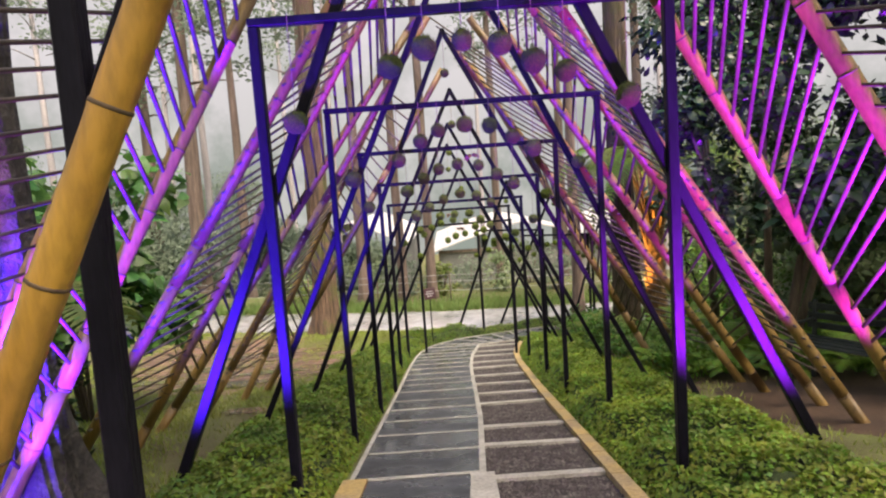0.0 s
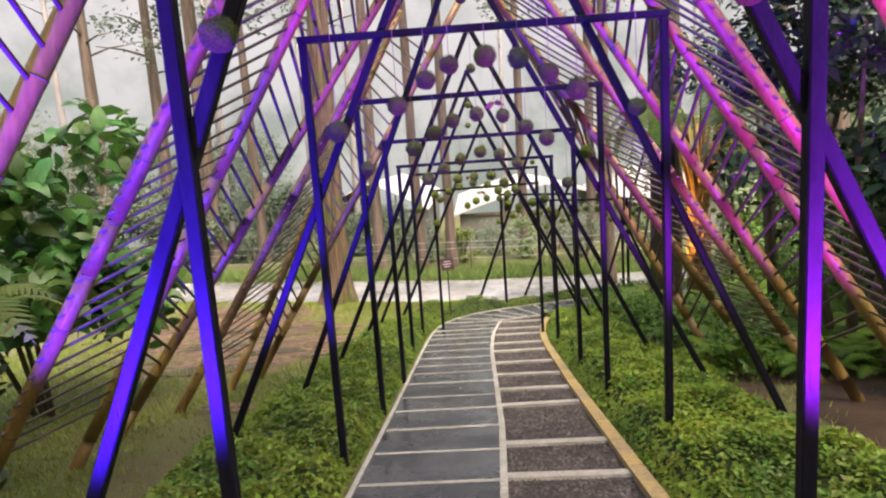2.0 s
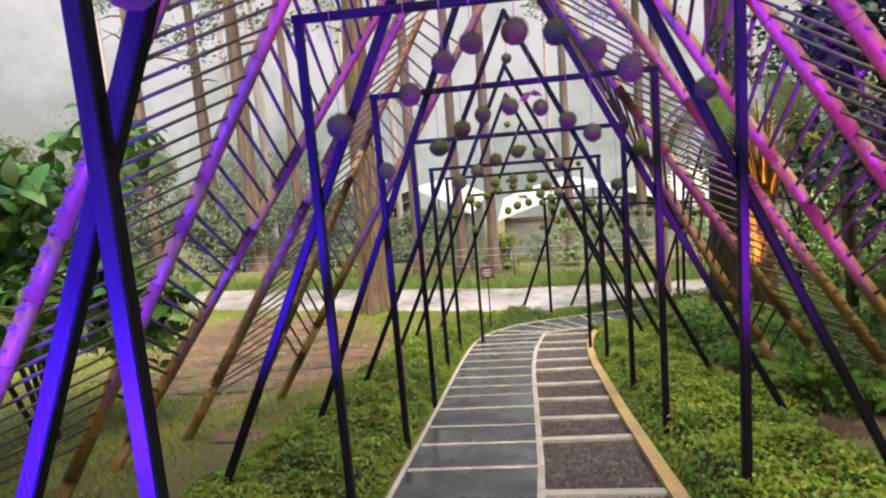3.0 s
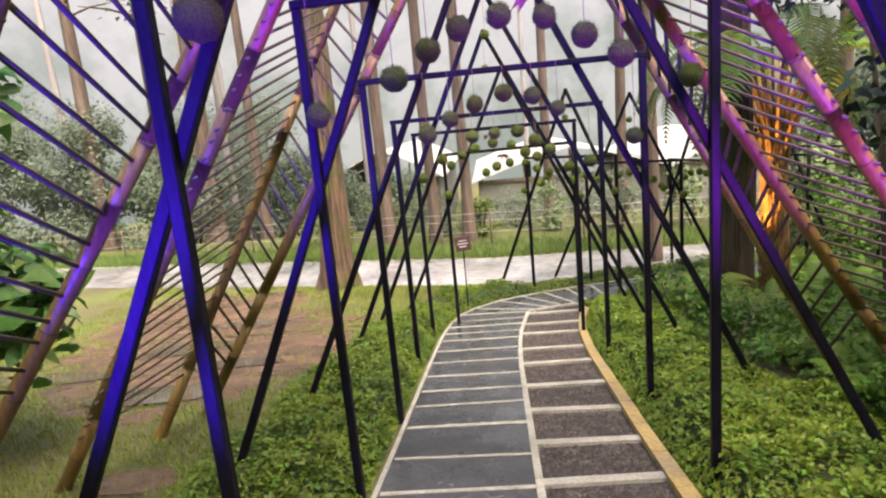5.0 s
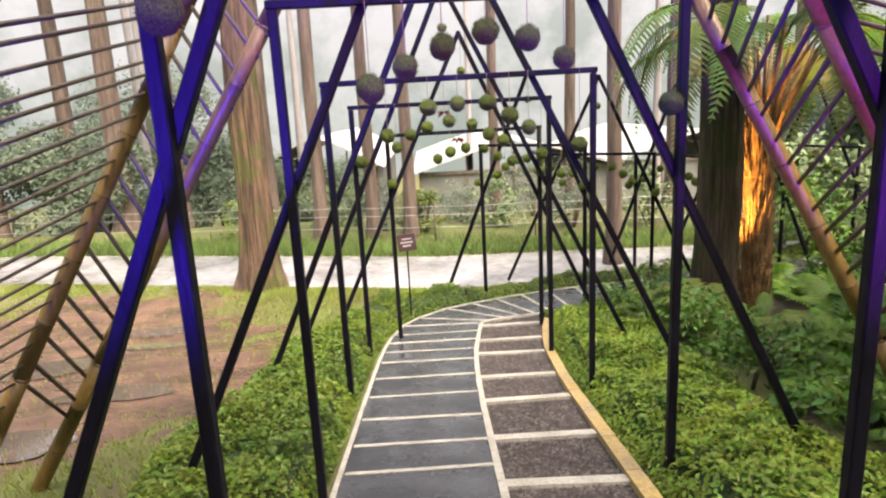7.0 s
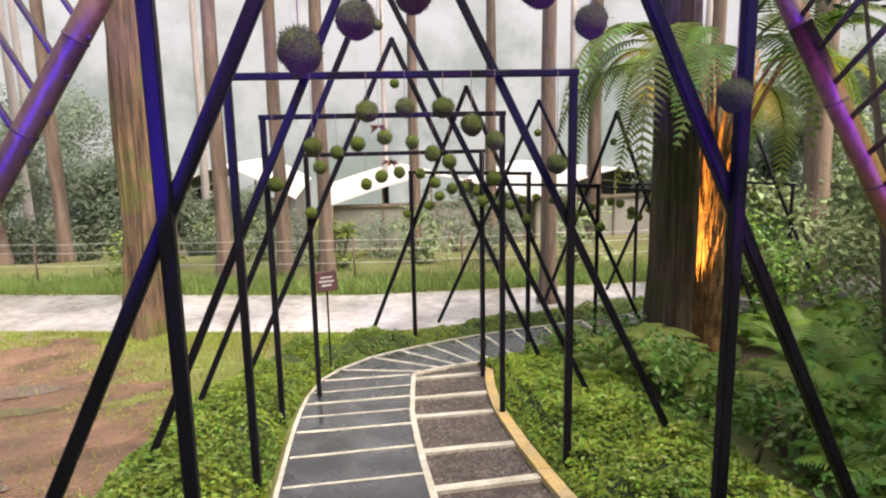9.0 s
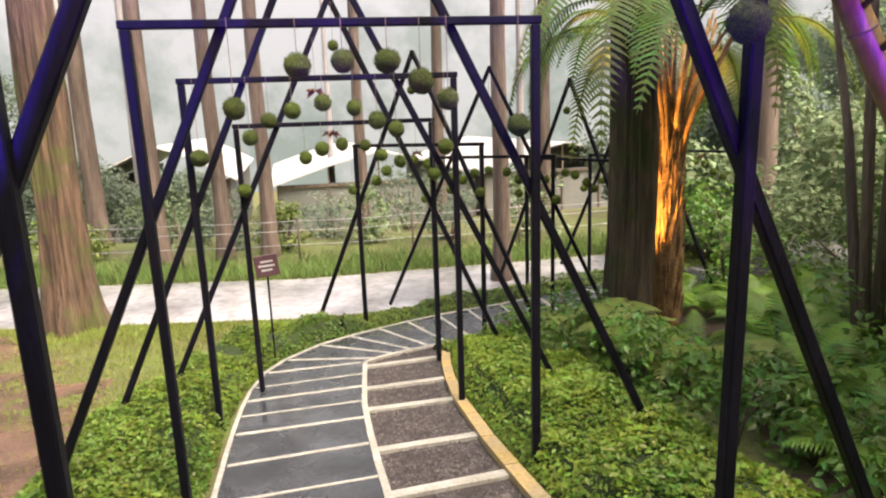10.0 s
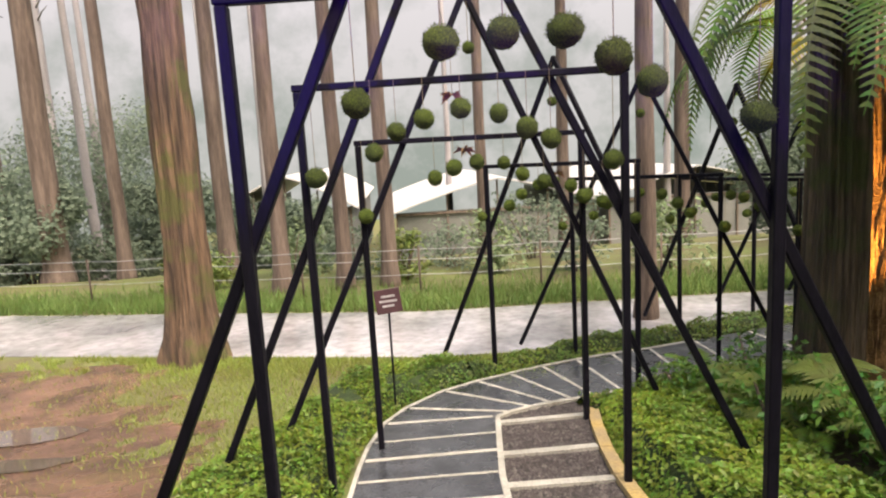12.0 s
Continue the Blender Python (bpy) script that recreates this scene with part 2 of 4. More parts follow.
tagged(new("road", mesh_from("road", road_v, road_f, WATER, True)), "rain-wet concrete lane with puddles, sky sheen put into its pale colour", "road", kind="structure")


# ---- path ----
LEFT_STRIPS = (-3.0, -2.4, -1.75, -1.1, -0.5, 0.15, 0.8, 1.45, 2.1, 2.7, 3.3, 3.95, 4.61, 5.33, 5.97, 6.58, 7.2, 7.76, 8.4, 8.95, 9.42, 9.97, 10.57, 11.19, 11.86, 12.32, 12.76, 13.2, 13.72, 14.11)
RIGHT_STRIPS = (-3.0, -2.3, -1.6, -0.9, -0.2, 0.45, 1.1, 1.8, 2.5, 3.15, 3.82, 4.47, 5.39, 6.08, 7.26, 7.94, 8.68, 9.42, 10.27, 11.04, 12.03, 12.66, 13.49)


def slab(quad, thick, mat, name, parent, bevel=0.008):
    bm = bmesh.new()
    top = [bm.verts.new(p) for p in quad]
    low = [bm.verts.new((p[0], p[1], p[2] - thick)) for p in quad]
    bm.faces.new(top)
    bm.faces.new(low[::-1])
    for i in range(4):
        j = (i + 1) % 4
        bm.faces.new((top[j], top[i], low[i], low[j]))
    bmesh.ops.recalc_face_normals(bm, faces=bm.faces)
    return part(name, bm, mat, parent)


path = tagged(new("garden_path"), "sloping garden path of dark slabs and gravel bays", "path", kind="structure")


def strip_quad(y, half, x0, x1, lift, skew=0.0):
    return [(x0, y - half, level(y - half) + lift), (x1, y - half + skew, level(y - half + skew) + lift),
            (x1, y + half + skew, level(y + half + skew) + lift), (x0, y + half, level(y + half) + lift)]


def ribbon(name, line, width, height, mat, lift=0.0, step=1):
    """Kerb stones laid along a line of (x, y)."""
    for k in range(0, len(line) - 1, step):
        (xa, ya), (xb, yb) = line[k], line[min(k + step, len(line) - 1)]
        d = Vector((xb - xa, yb - ya)).normalized()
        n = Vector((-d.y, d.x)) * width / 2
        g = d * 0.003
        za, zb = level(ya) + lift + height, level(yb) + lift + height
        quad = [(xa + g.x + n.x, ya + g.y + n.y, za), (xa + g.x - n.x, ya + g.y - n.y, za), (xb - g.x - n.x, yb - g.y - n.y, zb), (xb - g.x + n.x, yb - g.y + n.y, zb)]
        slab(quad, height + 0.06, mat, name, path)


OUTER = ((-0.58, 13.72), (-0.36, 14.15), (0.07, 14.65), (0.48, 14.92), (0.9, 15.14), (1.35, 15.36), (1.84, 15.54), (2.35, 15.68), (2.9, 15.77), (3.6, 15.95), (4.5, 16.2), (5.6, 16.5), (7.0, 16.8), (9.0, 17.1))
INNER = ((0.54, 13.68), (0.70, 13.78), (0.92, 13.88), (1.15, 13.95), (1.38, 14.0), (1.62, 14.06), (1.95, 14.16), (2.35, 14.28), (2.8, 14.40), (3.5, 14.6), (4.6, 14.95), (5.8, 15.3), (7.2, 15.6), (9.2, 15.9))


def build_path():
    for i in range(len(LEFT_STRIPS) - 1):
        a, b = LEFT_STRIPS[i], LEFT_STRIPS[i + 1]
        if a > 13.6:
            break
        quad = [(left_edge(a), a, level(a)), (middle(a), a, level(a)), (middle(b), b, level(b)), (left_edge(b), b, level(b))]
        slab(quad, 0.06, SLATE, "slate_slab", path)
    for y in LEFT_STRIPS:
        if y < 13.7:
            slab(strip_quad(y, 0.022 + 0.006 * math.sin(y * 7), left_edge(y) + 0.04, middle(y) - 0.025, 0.006, 0.02 * math.sin(y * 3)), 0.06, KERB, "concrete_strip", path)
    for i in range(len(RIGHT_STRIPS) - 1):
        a, b = RIGHT_STRIPS[i], RIGHT_STRIPS[i + 1]
        quad = [(middle(a), a, level(a) - 0.02), (right_edge(a), a, level(a) - 0.02), (right_edge(b), b, level(b) - 0.02), (middle(b), b, level(b) - 0.02)]
        slab(quad, 0.05, BEDDING, "gravel_bay", path)
    for y in RIGHT_STRIPS:
        slab(strip_quad(y, 0.048, middle(y) + 0.025, right_edge(y) - 0.05, 0.008, 0.03 * math.sin(y * 2)), 0.07, KERB, "concrete_strip", path)
    end = RIGHT_STRIPS[-1]
    slab([(middle(end), end, level(end) - 0.02), (right_edge(end), end, level(end) - 0.02), (1.62, 14.06, level(14.0) - 0.02), (0.54, 13.7, level(13.7) - 0.02)], 0.05, BEDDING, "gravel_bay", path)
    for k in range(len(OUTER) - 1):
        o0, o1, i0, i1 = OUTER[k], OUTER[k + 1], INNER[k], INNER[k + 1]
        slab([(*i0, level(i0[1])), (*i1, level(i1[1])), (*o1, level(o1[1])), (*o0, level(o0[1]))], 0.06, SLATE, "slate_slab", path)
        d = (Vector(o0) - Vector(i0)).normalized()
        n = Vector((d.y, -d.x)) * 0.02
        a, b = Vector(i0) + d * 0.05, Vector(o0) - d * 0.05
        slab([(a.x - n.x, a.y - n.y, level(a.y) + 0.008), (a.x + n.x, a.y + n.y, level(a.y) + 0.008), (b.x + n.x, b.y + n.y, level(b.y) + 0.008), (b.x - n.x, b.y - n.y, level(b.y) + 0.008)], 0.06, KERB, "concrete_strip", path)
    ys = list(np.arange(-2.85, 13.7, 0.55)) + [13.75]
    ribbon("kerb_stone", [(right_edge(y), y) for y in ys] + [(1.66, 14.02)], 0.10, 0.035, YELLOW)
    ribbon("kerb_stone", [(left_edge(y) + 0.01, y) for y in ys[:-1]] + list(OUTER[:10]), 0.035, 0.010, KERB)
    ys = list(np.arange(-2.5, 13.6, 0.7)) + [13.66]
    ribbon("median_stone", [(middle(y), y) for y in ys] + list(INNER[1:12]), 0.05, 0.014, KERB)
    # a wider worn stone where the median begins
    slab([(0.03, 3.3, level(3.3) + 0.016), (0.24, 3.3, level(3.3) + 0.016), (0.25, 4.58, level(4.58) + 0.016), (0.08, 4.58, level(4.58) + 0.016)], 0.07, KERB, "median_stone", path)
    slab([(-0.84, 3.3, level(3.3) + 0.016), (-0.66, 3.3, level(3.3) + 0.016), (-0.66, 4.6, level(4.6) + 0.016), (-0.84, 4.6, level(4.6) + 0.016)], 0.07, YELLOW, "kerb_stone", path)


build_path()


# ---- gates ----
GATES = [  # left foot, right foot, height of the bar, apex along the gate and its height, run of each brace, moss balls that are missing
    ((-0.785, 1.72), (1.42, 1.75), 2.62, 0.16, 4.20, 0.45, 0.48, ()),
    ((-0.985, 3.94), (1.347, 3.90), 2.265, -0.062, 3.77, 0.435, 0.486, (1,)),
    ((-0.911, 5.66), (1.370, 5.70), 1.978, -0.001, 3.34, 0.475, 0.473, ()),
    ((-0.853, 7.15), (1.236, 7.06), 1.697, -0.074, 2.92, 0.445, 0.515, ()),
    ((-0.818, 8.58), (1.252, 8.60), 1.375, -0.033, 2.53, 0.474, 0.499, (0, 7)),
    ((-0.893, 10.50), (1.224, 10.28), 1.072, -0.022, 2.28, 0.470, 0.495, (0, 2)),
    ((-0.870, 12.08), (1.176, 11.85), 0.897, -0.025, 2.07, 0.468, 0.494, ()),
    ((-0.570, 13.05), (1.350, 13.42), 0.553, -0.025, 1.71, 0.487, 0.479, (1,)),
    ((0.76, 15.3), (2.12, 14.12), 0.25, 0.0, 1.35, 0.48, 0.48, ()),
    ((1.90, 15.75), (3.35, 14.8), 0.02, 0.0, 1.2, 0.48, 0.48, ()),
    ((3.65, 16.5), (4.35, 14.9), -0.1, 0.0, 1.05, 0.48, 0.48, ()),
    ((5.1, 17.1), (5.8, 15.5), -0.15, 0.0, 1.0, 0.48, 0.48, ()),
    ((6.6, 17.5), (7.3, 15.9), -0.15, 0.0, 1.0, 0.48, 0.48, ()),
]
BALLS = ((-0.96, -0.60), (-0.57, -0.46), (-0.39, -0.34), (-0.21, -0.25), (0.0, -0.21), (0.23, -0.24), (0.40, -0.34), (0.57, -0.43), (0.94, -0.59))


def moss_mesh(seed):
    rnd = random.Random(seed)
    bm = bmesh.new()
    bmesh.ops.create_icosphere(bm, subdivisions=3, radius=1.0)
    for v in bm.verts:
        n = v.co.normalized()
        k = 1 + 0.10 * noise.noise(n * 2.2 + Vector((seed * 7.1, 0, 0))) + 0.09 * noise.noise(n * 8 + Vector((0, seed * 3.3, 0)))
        v.co = n * k
        v.co.z *= 0.96 if n.z > 0 else 1.08
    for i in range(420):
        n = Vector((rnd.gauss(0, 1), rnd.gauss(0, 1), rnd.gauss(0.3, 1))).normalized()
        t = n.cross(Vector((rnd.gauss(0, 1), rnd.gauss(0, 1), rnd.gauss(0, 1)))).normalized()
        p, h = n * 1.0, rnd.uniform(0.06, 0.22)
        a, b, c = bm.verts.new(p - t * 0.03), bm.verts.new(p + t * 0.03), bm.verts.new(p + n * h + t * rnd.uniform(-0.08, 0.08))
        bm.faces.new((a, b, c))
    me = bpy.data.meshes.new("moss_ball")
    bm.to_mesh(me)
    bm.free()
    me.materials.append(MOSS)
    me.polygons.foreach_set("use_smooth", [True] * len(me.polygons))
    return me


MOSSES = [moss_mesh(k) for k in range(5)]


def moss_ball(place, r, hang, rnd):
    """A moss ball on a string that goes up by hang."""
    ob = tagged(new("moss_ball", MOSSES[rnd.randrange(5)]), "round green moss ball hanging from a thin string", "moss ball", "moss balls under the gates")
    ob.location = place
    ob.rotation_euler = (rnd.uniform(-0.2, 0.2), rnd.uniform(-0.2, 0.2), rnd.uniform(0, 6.28))
    ob.scale = (r, r * rnd.uniform(0.95, 1.05), r * rnd.uniform(0.92, 1.05))
    m = ob.matrix_basis.inverted()
    pts = [m @ (Vector(place) + Vector((0, 0, r * 0.6))), m @ (Vector(place) + Vector((0, 0, hang)))]
    child("string", mesh_from("string", *tube(pts, [0.0022 / r] * 2, 5), STRING), ob)
    return ob


def trailing_plant(place, rnd):
    """A small dried fern tied above a moss ball."""
    root = tagged(new("hanging_plant"), "dry reddish leaf tuft hanging on a string", "plant", "hanging plants")
    root.location = place
    v, f = [], []
    for i in range(16):
        a = rnd.uniform(0, 6.28)
        l, d = rnd.uniform(0.05, 0.11), rnd.uniform(-0.07, 0.05)
        u = Vector((math.cos(a), math.sin(a), 0))
        w = Vector((-u.y, u.x, 0)) * 0.012
        k = len(v)
        v += [Vector((0, 0, 0)), u * l * 0.5 + w + Vector((0, 0, 0.02)), u * l + Vector((0, 0, d)), u * l * 0.5 - w + Vector((0, 0, 0.02))]
        f += [(k, k + 1, k + 2), (k, k + 2, k + 3)]
    child("leaves", mesh_from("leaves", v, f, DRYLEAF), root)
    child("string", mesh_from("string", *tube([(0, 0, 0), (0, 0, 0.4)], [0.002, 0.002], 5), STRING), root)


def build_gate(left, right, bar, apex_s, apex, run_l, run_r, bare, rnd):
    l, r = Vector((*left, 0)), Vector((*right, 0))
    c = (l + r) / 2
    zl, zr = level(l.y), level(r.y)
    root = tagged(new("timber_gate"), "blue-black painted timber portal braced by a tall A-frame", "gate", "gates along the path")
    root.location = (c.x, c.y, level(c.y))
    across = (r - l).normalized()
    along = Vector((-across.y, across.x, 0))
    o = root.location.copy()
    w, h = (0.062, 0.048) if left[1] < 4.5 else (0.050, 0.044)
    half = (r - l).length / 2

    def at(s, z, d=0.0):
        return c + across * s + along * d + Vector((0, 0, z)) - o

    part("post", beam(at(-half, zl - 0.15), at(-half - 0.008, bar - h), w, w, along), BLACK, root)
    part("post", beam(at(half, zr - 0.15), at(half + 0.008, bar - h), w, w, along), BLACK, root)
    part("crossbar", beam(at(-half - 0.04, bar - h / 2 + 0.001), at(half + 0.04, bar - h / 2 + 0.001), h, w, along), BLACK, root)
    d = 0.03
    fl, fr = zl + 0.05, zr + 0.05
    part("brace", beam(at(apex_s - run_l * (apex - fl), fl, d), at(apex_s + 0.01, apex + 0.02, d), w, w * 0.95, along), BLACK, root)
    part("brace", beam(at(apex_s + run_r * (apex - fr), fr, d + 0.002), at(apex_s - 0.01, apex + 0.02, d + 0.002), w, w * 0.95, along), BLACK, root)
    for k, (s, z) in enumerate(BALLS):
        if k in bare:
            continue
        s, z = s + rnd.uniform(-0.02, 0.02), bar + z + rnd.uniform(-0.015, 0.015)
        p = c + across * s + Vector((0, 0, z)) - along * rnd.uniform(0.04, 0.1)
        moss_ball(p, rnd.uniform(0.056, 0.070), bar - z, rnd)
    p = c + across * apex_s + Vector((0, 0, apex - 0.45)) - along * 0.03
    moss_ball(p, rnd.uniform(0.045, 0.055), 0.4, rnd)
    if rnd.random() < 0.45:
        trailing_plant(c + across * (apex_s + rnd.uniform(-0.15, 0.3)) + Vector((0, 0, bar - 0.12)), rnd)
    return root


GATE_RND = random.Random(4)
for g in GATES:
    build_gate(*g, GATE_RND)


# ---- bamboo screens ----
def pole_at(p, z):
    """A point on a pole given by its places at z = -1 and z = 2."""
    k = (z + 1) / 3
    return Vector((p[0][0] + (p[1][0] - p[0][0]) * k, p[0][1] + (p[1][1] - p[0][1]) * k, z))


def bamboo_pole(p, z0, z1, r, root, o, mat=BAMBOO):
    n = max(3, int((z1 - z0) / 0.30))
    pts, rad = [], []
    for i in range(n):
        for f, q in ((0.0, 1.035), (0.03, 1.0), (0.97, 0.995)):
            k = (i + f + (0.2 * math.sin(i * 5.3 + p[0][1]) if 0 < i else 0) * 0.5) / n
            pts.append(pole_at(p, z0 + (z1 - z0) * k) - o)
            rad.append(r * q * (1.08 - 0.2 * k))
    me = mesh_from("pole", *tube(pts, rad, 12), mat, True)
    ob = child("pole", me, root)
    for k in range(3, len(pts) - 1, 3):
        a = (pts[k + 1] - pts[k]).normalized() * 0.0028
        q = rad[k]
        child("node_ring", mesh_from("node_ring", *tube([pts[k] - a * 1.6, pts[k] - a, pts[k] + a, pts[k] + a * 1.6], [q, q * 1.03, q * 1.03, q], 12), RING, True), ob)
    return ob


def rods(p, q, z0, z1, fan, low, n, r, over, root, o):
    """Rods from pole p to pole q; with fan they spread from the height low upwards, without it they drop by low."""
    for i in range(n):
        z = z0 + (z1 - z0) * i / (n - 1) + random.uniform(-0.015, 0.015)
        a, b = pole_at(p, z), pole_at(q, z + (fan * (z - low) if fan else -low))
        d = (b - a).normalized()
        a, b = a - d * over, b + d * 0.05
        child("rod", mesh_from("rod", *tube([a - o, (a + b) / 2 - o, b - o], [r, r * 0.95, r * 0.85], 6), ROD, True), root)


LEFT_SETS = [  # places of each pole at z = -1 and z = 2
    (((-2.95, 1.6), (-1.25, 1.7)), ((-2.87, 2.82), (-1.23, 3.02)), ((-2.69, 3.1), (-1.23, 3.93))),
    (((-3.16, 4.87), (-0.99, 4.58)), ((-2.98, 5.74), (-0.97, 5.54)), ((-3.03, 6.48), (-0.87, 6.81))),
    (((-2.81, 7.33), (-0.74, 7.07)), ((-2.63, 8.40), (-1.05, 9.0)), ((-2.4, 8.85), (-0.42, 8.65))),
]
RIGHT_SETS = [
    (((3.3, 1.6), (1.6, 1.7)), ((3.21, 2.82), (1.56, 3.02)), ((3.36, 4.35), (1.5, 4.07))),
    (((3.28, 4.98), (1.33, 5.10)), ((3.35, 5.8), (1.35, 5.75)), ((3.16, 6.63), (1.17, 6.46))),
    (((3.15, 7.3), (1.1, 7.1)), ((2.90, 8.15), (0.80, 7.55)), ((2.51, 8.3), (0.96, 8.71))),
]


def build_screen(poles, drop=0.42):
    y = sum(p[0][1] for p in poles) / 3
    g = ground_z(poles[0][0][0], y)
    root = tagged(new("bamboo_screen"), "leaning bamboo poles laced with rows of thin dark rods", "bamboo screen", "bamboo screens")
    o = Vector((poles[1][0][0], y, g))
    root.location = o
    for p in poles:
        gz = ground_z(p[0][0], p[0][1])
        bamboo_pole(p, gz - 0.05, gz + 4.2, 0.044, root, o)
    rods(poles[0], poles[1], g + 0.55, g + 3.7, 0.24, g + 0.8, 38, 0.010, 0.08, root, o)
    rods(poles[1], poles[2], g + 0.8, g + 4.0, 0.0, drop, 27, 0.013, 0.04, root, o)


for pole_set in LEFT_SETS + RIGHT_SETS[1:]:
    build_screen(pole_set)
build_screen(RIGHT_SETS[0], 0.74)

GOLD = ((-1.80, 1.5), (-0.32, 1.5))
root = tagged(new("bamboo_pole"), "thick bamboo pole leaning over the border, coloured golden as warm light", "bamboo pole")
root.location = (-1.55, 1.5, ground_z(-1.55, 1.5))
bamboo_pole(GOLD, -0.5, 3.6, 0.042, root, Vector(root.location), WARM_BAMBOO)


# ---- trees ----
def crown_mesh(seed):
    r = random.Random(seed)
    pts, nor, siz = [], [], []
    for _ in range(16):
        a, h = r.uniform(0, 6.28), r.uniform(0, 6.5)
        d = r.uniform(0.5, 2.4) * (1.1 - h / 9)
        c = Vector((d * math.cos(a), d * math.sin(a), h))
        for _ in range(70):
            u = Vector((r.gauss(0, 0.5), r.gauss(0, 0.5), r.gauss(0, 0.28)))
            pts.append(c + u)
            nor.append((u.x * 0.3, u.y * 0.3, 1))
            siz.append(r.uniform(0.16, 0.36))
    return pts, nor, siz


def leaf_mesh(name, centres, normals, sizes, mat, seed, slim=0.55, full=False):
    """Many small folded leaves: one diamond each, facing about its normal."""
    rnd = np.random.RandomState(seed)
    n = len(centres)
    c, m = np.asarray(centres, float), np.asarray(normals, float) + rnd.normal(0, 0.45, (n, 3))
    m /= np.linalg.norm(m, axis=1)[:, None]
    t = np.cross(m, rnd.normal(0, 1, (n, 3)))
    t /= np.linalg.norm(t, axis=1)[:, None] + 1e-9
    b = np.cross(m, t)
    s = np.asarray(sizes, float)[:, None]
    if full:
        lift = m * s * 0.09
        v = np.stack([c - t * s * 0.5, c - t * s * 0.3 + b * s * slim * 0.38 + lift, c + b * s * slim * 0.5 + lift, c + t * s * 0.3 + b * s * slim * 0.27 + lift * 0.3,
                      c + t * s * 0.55 - m * s * 0.14, c + t * s * 0.3 - b * s * slim * 0.27 + lift * 0.3, c - b * s * slim * 0.5 + lift, c - t * s * 0.3 - b * s * slim * 0.38 + lift], 1).reshape(-1, 3)
        k = np.arange(n)[:, None] * 8
        f = np.concatenate([k + q for q in ([0, 1, 7], [1, 2, 6], [1, 6, 7], [2, 3, 5], [2, 5, 6], [3, 4, 5])], 1).reshape(-1, 3)
    else:
        v = np.stack([c - t * s * 0.5, c + b * s * slim * 0.5 + m * s * 0.12, c + t * s * 0.5, c - b * s * slim * 0.5 + m * s * 0.12], 1).reshape(-1, 3)
        k = np.arange(n)[:, None] * 4
        f = np.concatenate([k + [0, 1, 2], k + [0, 2, 3]], 1).reshape(-1, 3)
    me = bpy.data.meshes.new(name)
    me.vertices.add(len(v))
    me.vertices.foreach_set("co", v.ravel())
    me.loops.add(f.size)
    me.loops.foreach_set("vertex_index", f.ravel().astype(np.int32))
    me.polygons.add(len(f))
    me.polygons.foreach_set("loop_start", np.arange(0, f.size, 3, dtype=np.int32))
    me.update(calc_edges=True)
    me.materials.append(mat)
    return me


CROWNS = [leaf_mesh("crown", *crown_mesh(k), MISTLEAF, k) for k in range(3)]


def trunk(name, x, y, r, height, mat, label, lean=(0, 0), flare=1.5, sides=14, group="", ridge=0.0):
    z = ground_z(x, y)
    root = tagged(new(name), label, "tree", group)
    root.location = (x, y, z)
    hs = sorted({-0.2, 0.05, 0.2, 0.4, 0.7, 1.0, 1.5, 2.0, 2.5, 3, 3.5, 4, 4.5, 5, 5.5, 6, 7, 8, 10, 12, height} if ridge else {-0.2, 0.15, 0.5, 1, 2, 4, 7, 10, height})
    pts, rad = [], []
    for h in hs:
        k = np.interp(h, (-0.2, 0.15, 0.5, 1.0, 2, 4, 7, 10, 16), (flare * 1.1, flare, 1 + (flare - 1) * 0.45, 1 + (flare - 1) * 0.2, 1.03, 0.97, 0.88, 0.75, 0.4))
        pts.append((lean[0] * h + 0.02 * math.sin(h), lean[1] * h, h))
        rad.append(r * float(k))
    v, f = tube(pts, rad, sides)
    out = []
    for i, p in enumerate(v):
        c = Vector(pts[min(i // sides, len(pts) - 1)])
        d = p - c
        a = math.atan2(d.y, d.x)
        q = 1 + 0.10 * noise.noise((math.cos(a) * 1.6, math.sin(a) * 1.6, c.z * 0.3 + x))
        if ridge:
            q += ridge * (abs(noise.noise((math.cos(a) * 9, math.sin(a) * 9, c.z * 0.45))) * 2.8 - 0.5)
            q += (flare - 1) * 0.35 * max(0, 1 - c.z / 0.8) * math.sin(5 * a + x)
        out.append(c + d * q)
    child("trunk", mesh_from("trunk", out, f, mat, True), root)
    rr = random.Random(int(x * 100 + y))
    for k in range(4):
        h, a = height * rr.uniform(0.55, 0.9), rr.uniform(0, 6.28)
        l = rr.uniform(1.2, 2.4)
        base = Vector((lean[0] * h, lean[1] * h, h))
        tip = base + Vector((l * math.cos(a), l * math.sin(a), rr.uniform(0.1, 0.7)))
        child("limb", mesh_from("limb", *tube([base, (base + tip) / 2 + Vector((0, 0, 0.1)), tip], [r * 0.22, r * 0.14, r * 0.05], 6), mat, True), root)
    ob = child("crown", CROWNS[rr.randrange(3)], root)
    ob.location = (lean[0] * 12, lean[1] * 12, height - 6.2)
    ob.rotation_euler = (0, 0, rr.uniform(0, 6.28))
    return root


trunk("conifer", -3.42, 17.0, 0.265, 16, BARK, "tall tree with ridged reddish-brown bark beside the lane", lean=(0.018, 0), flare=1.6, sides=110, ridge=0.15)
trunk("conifer", 3.70, 13.4, 0.235, 15, DARKBARK, "stout tree with rough brown bark among ferns", flare=1.2, sides=110, ridge=0.15)
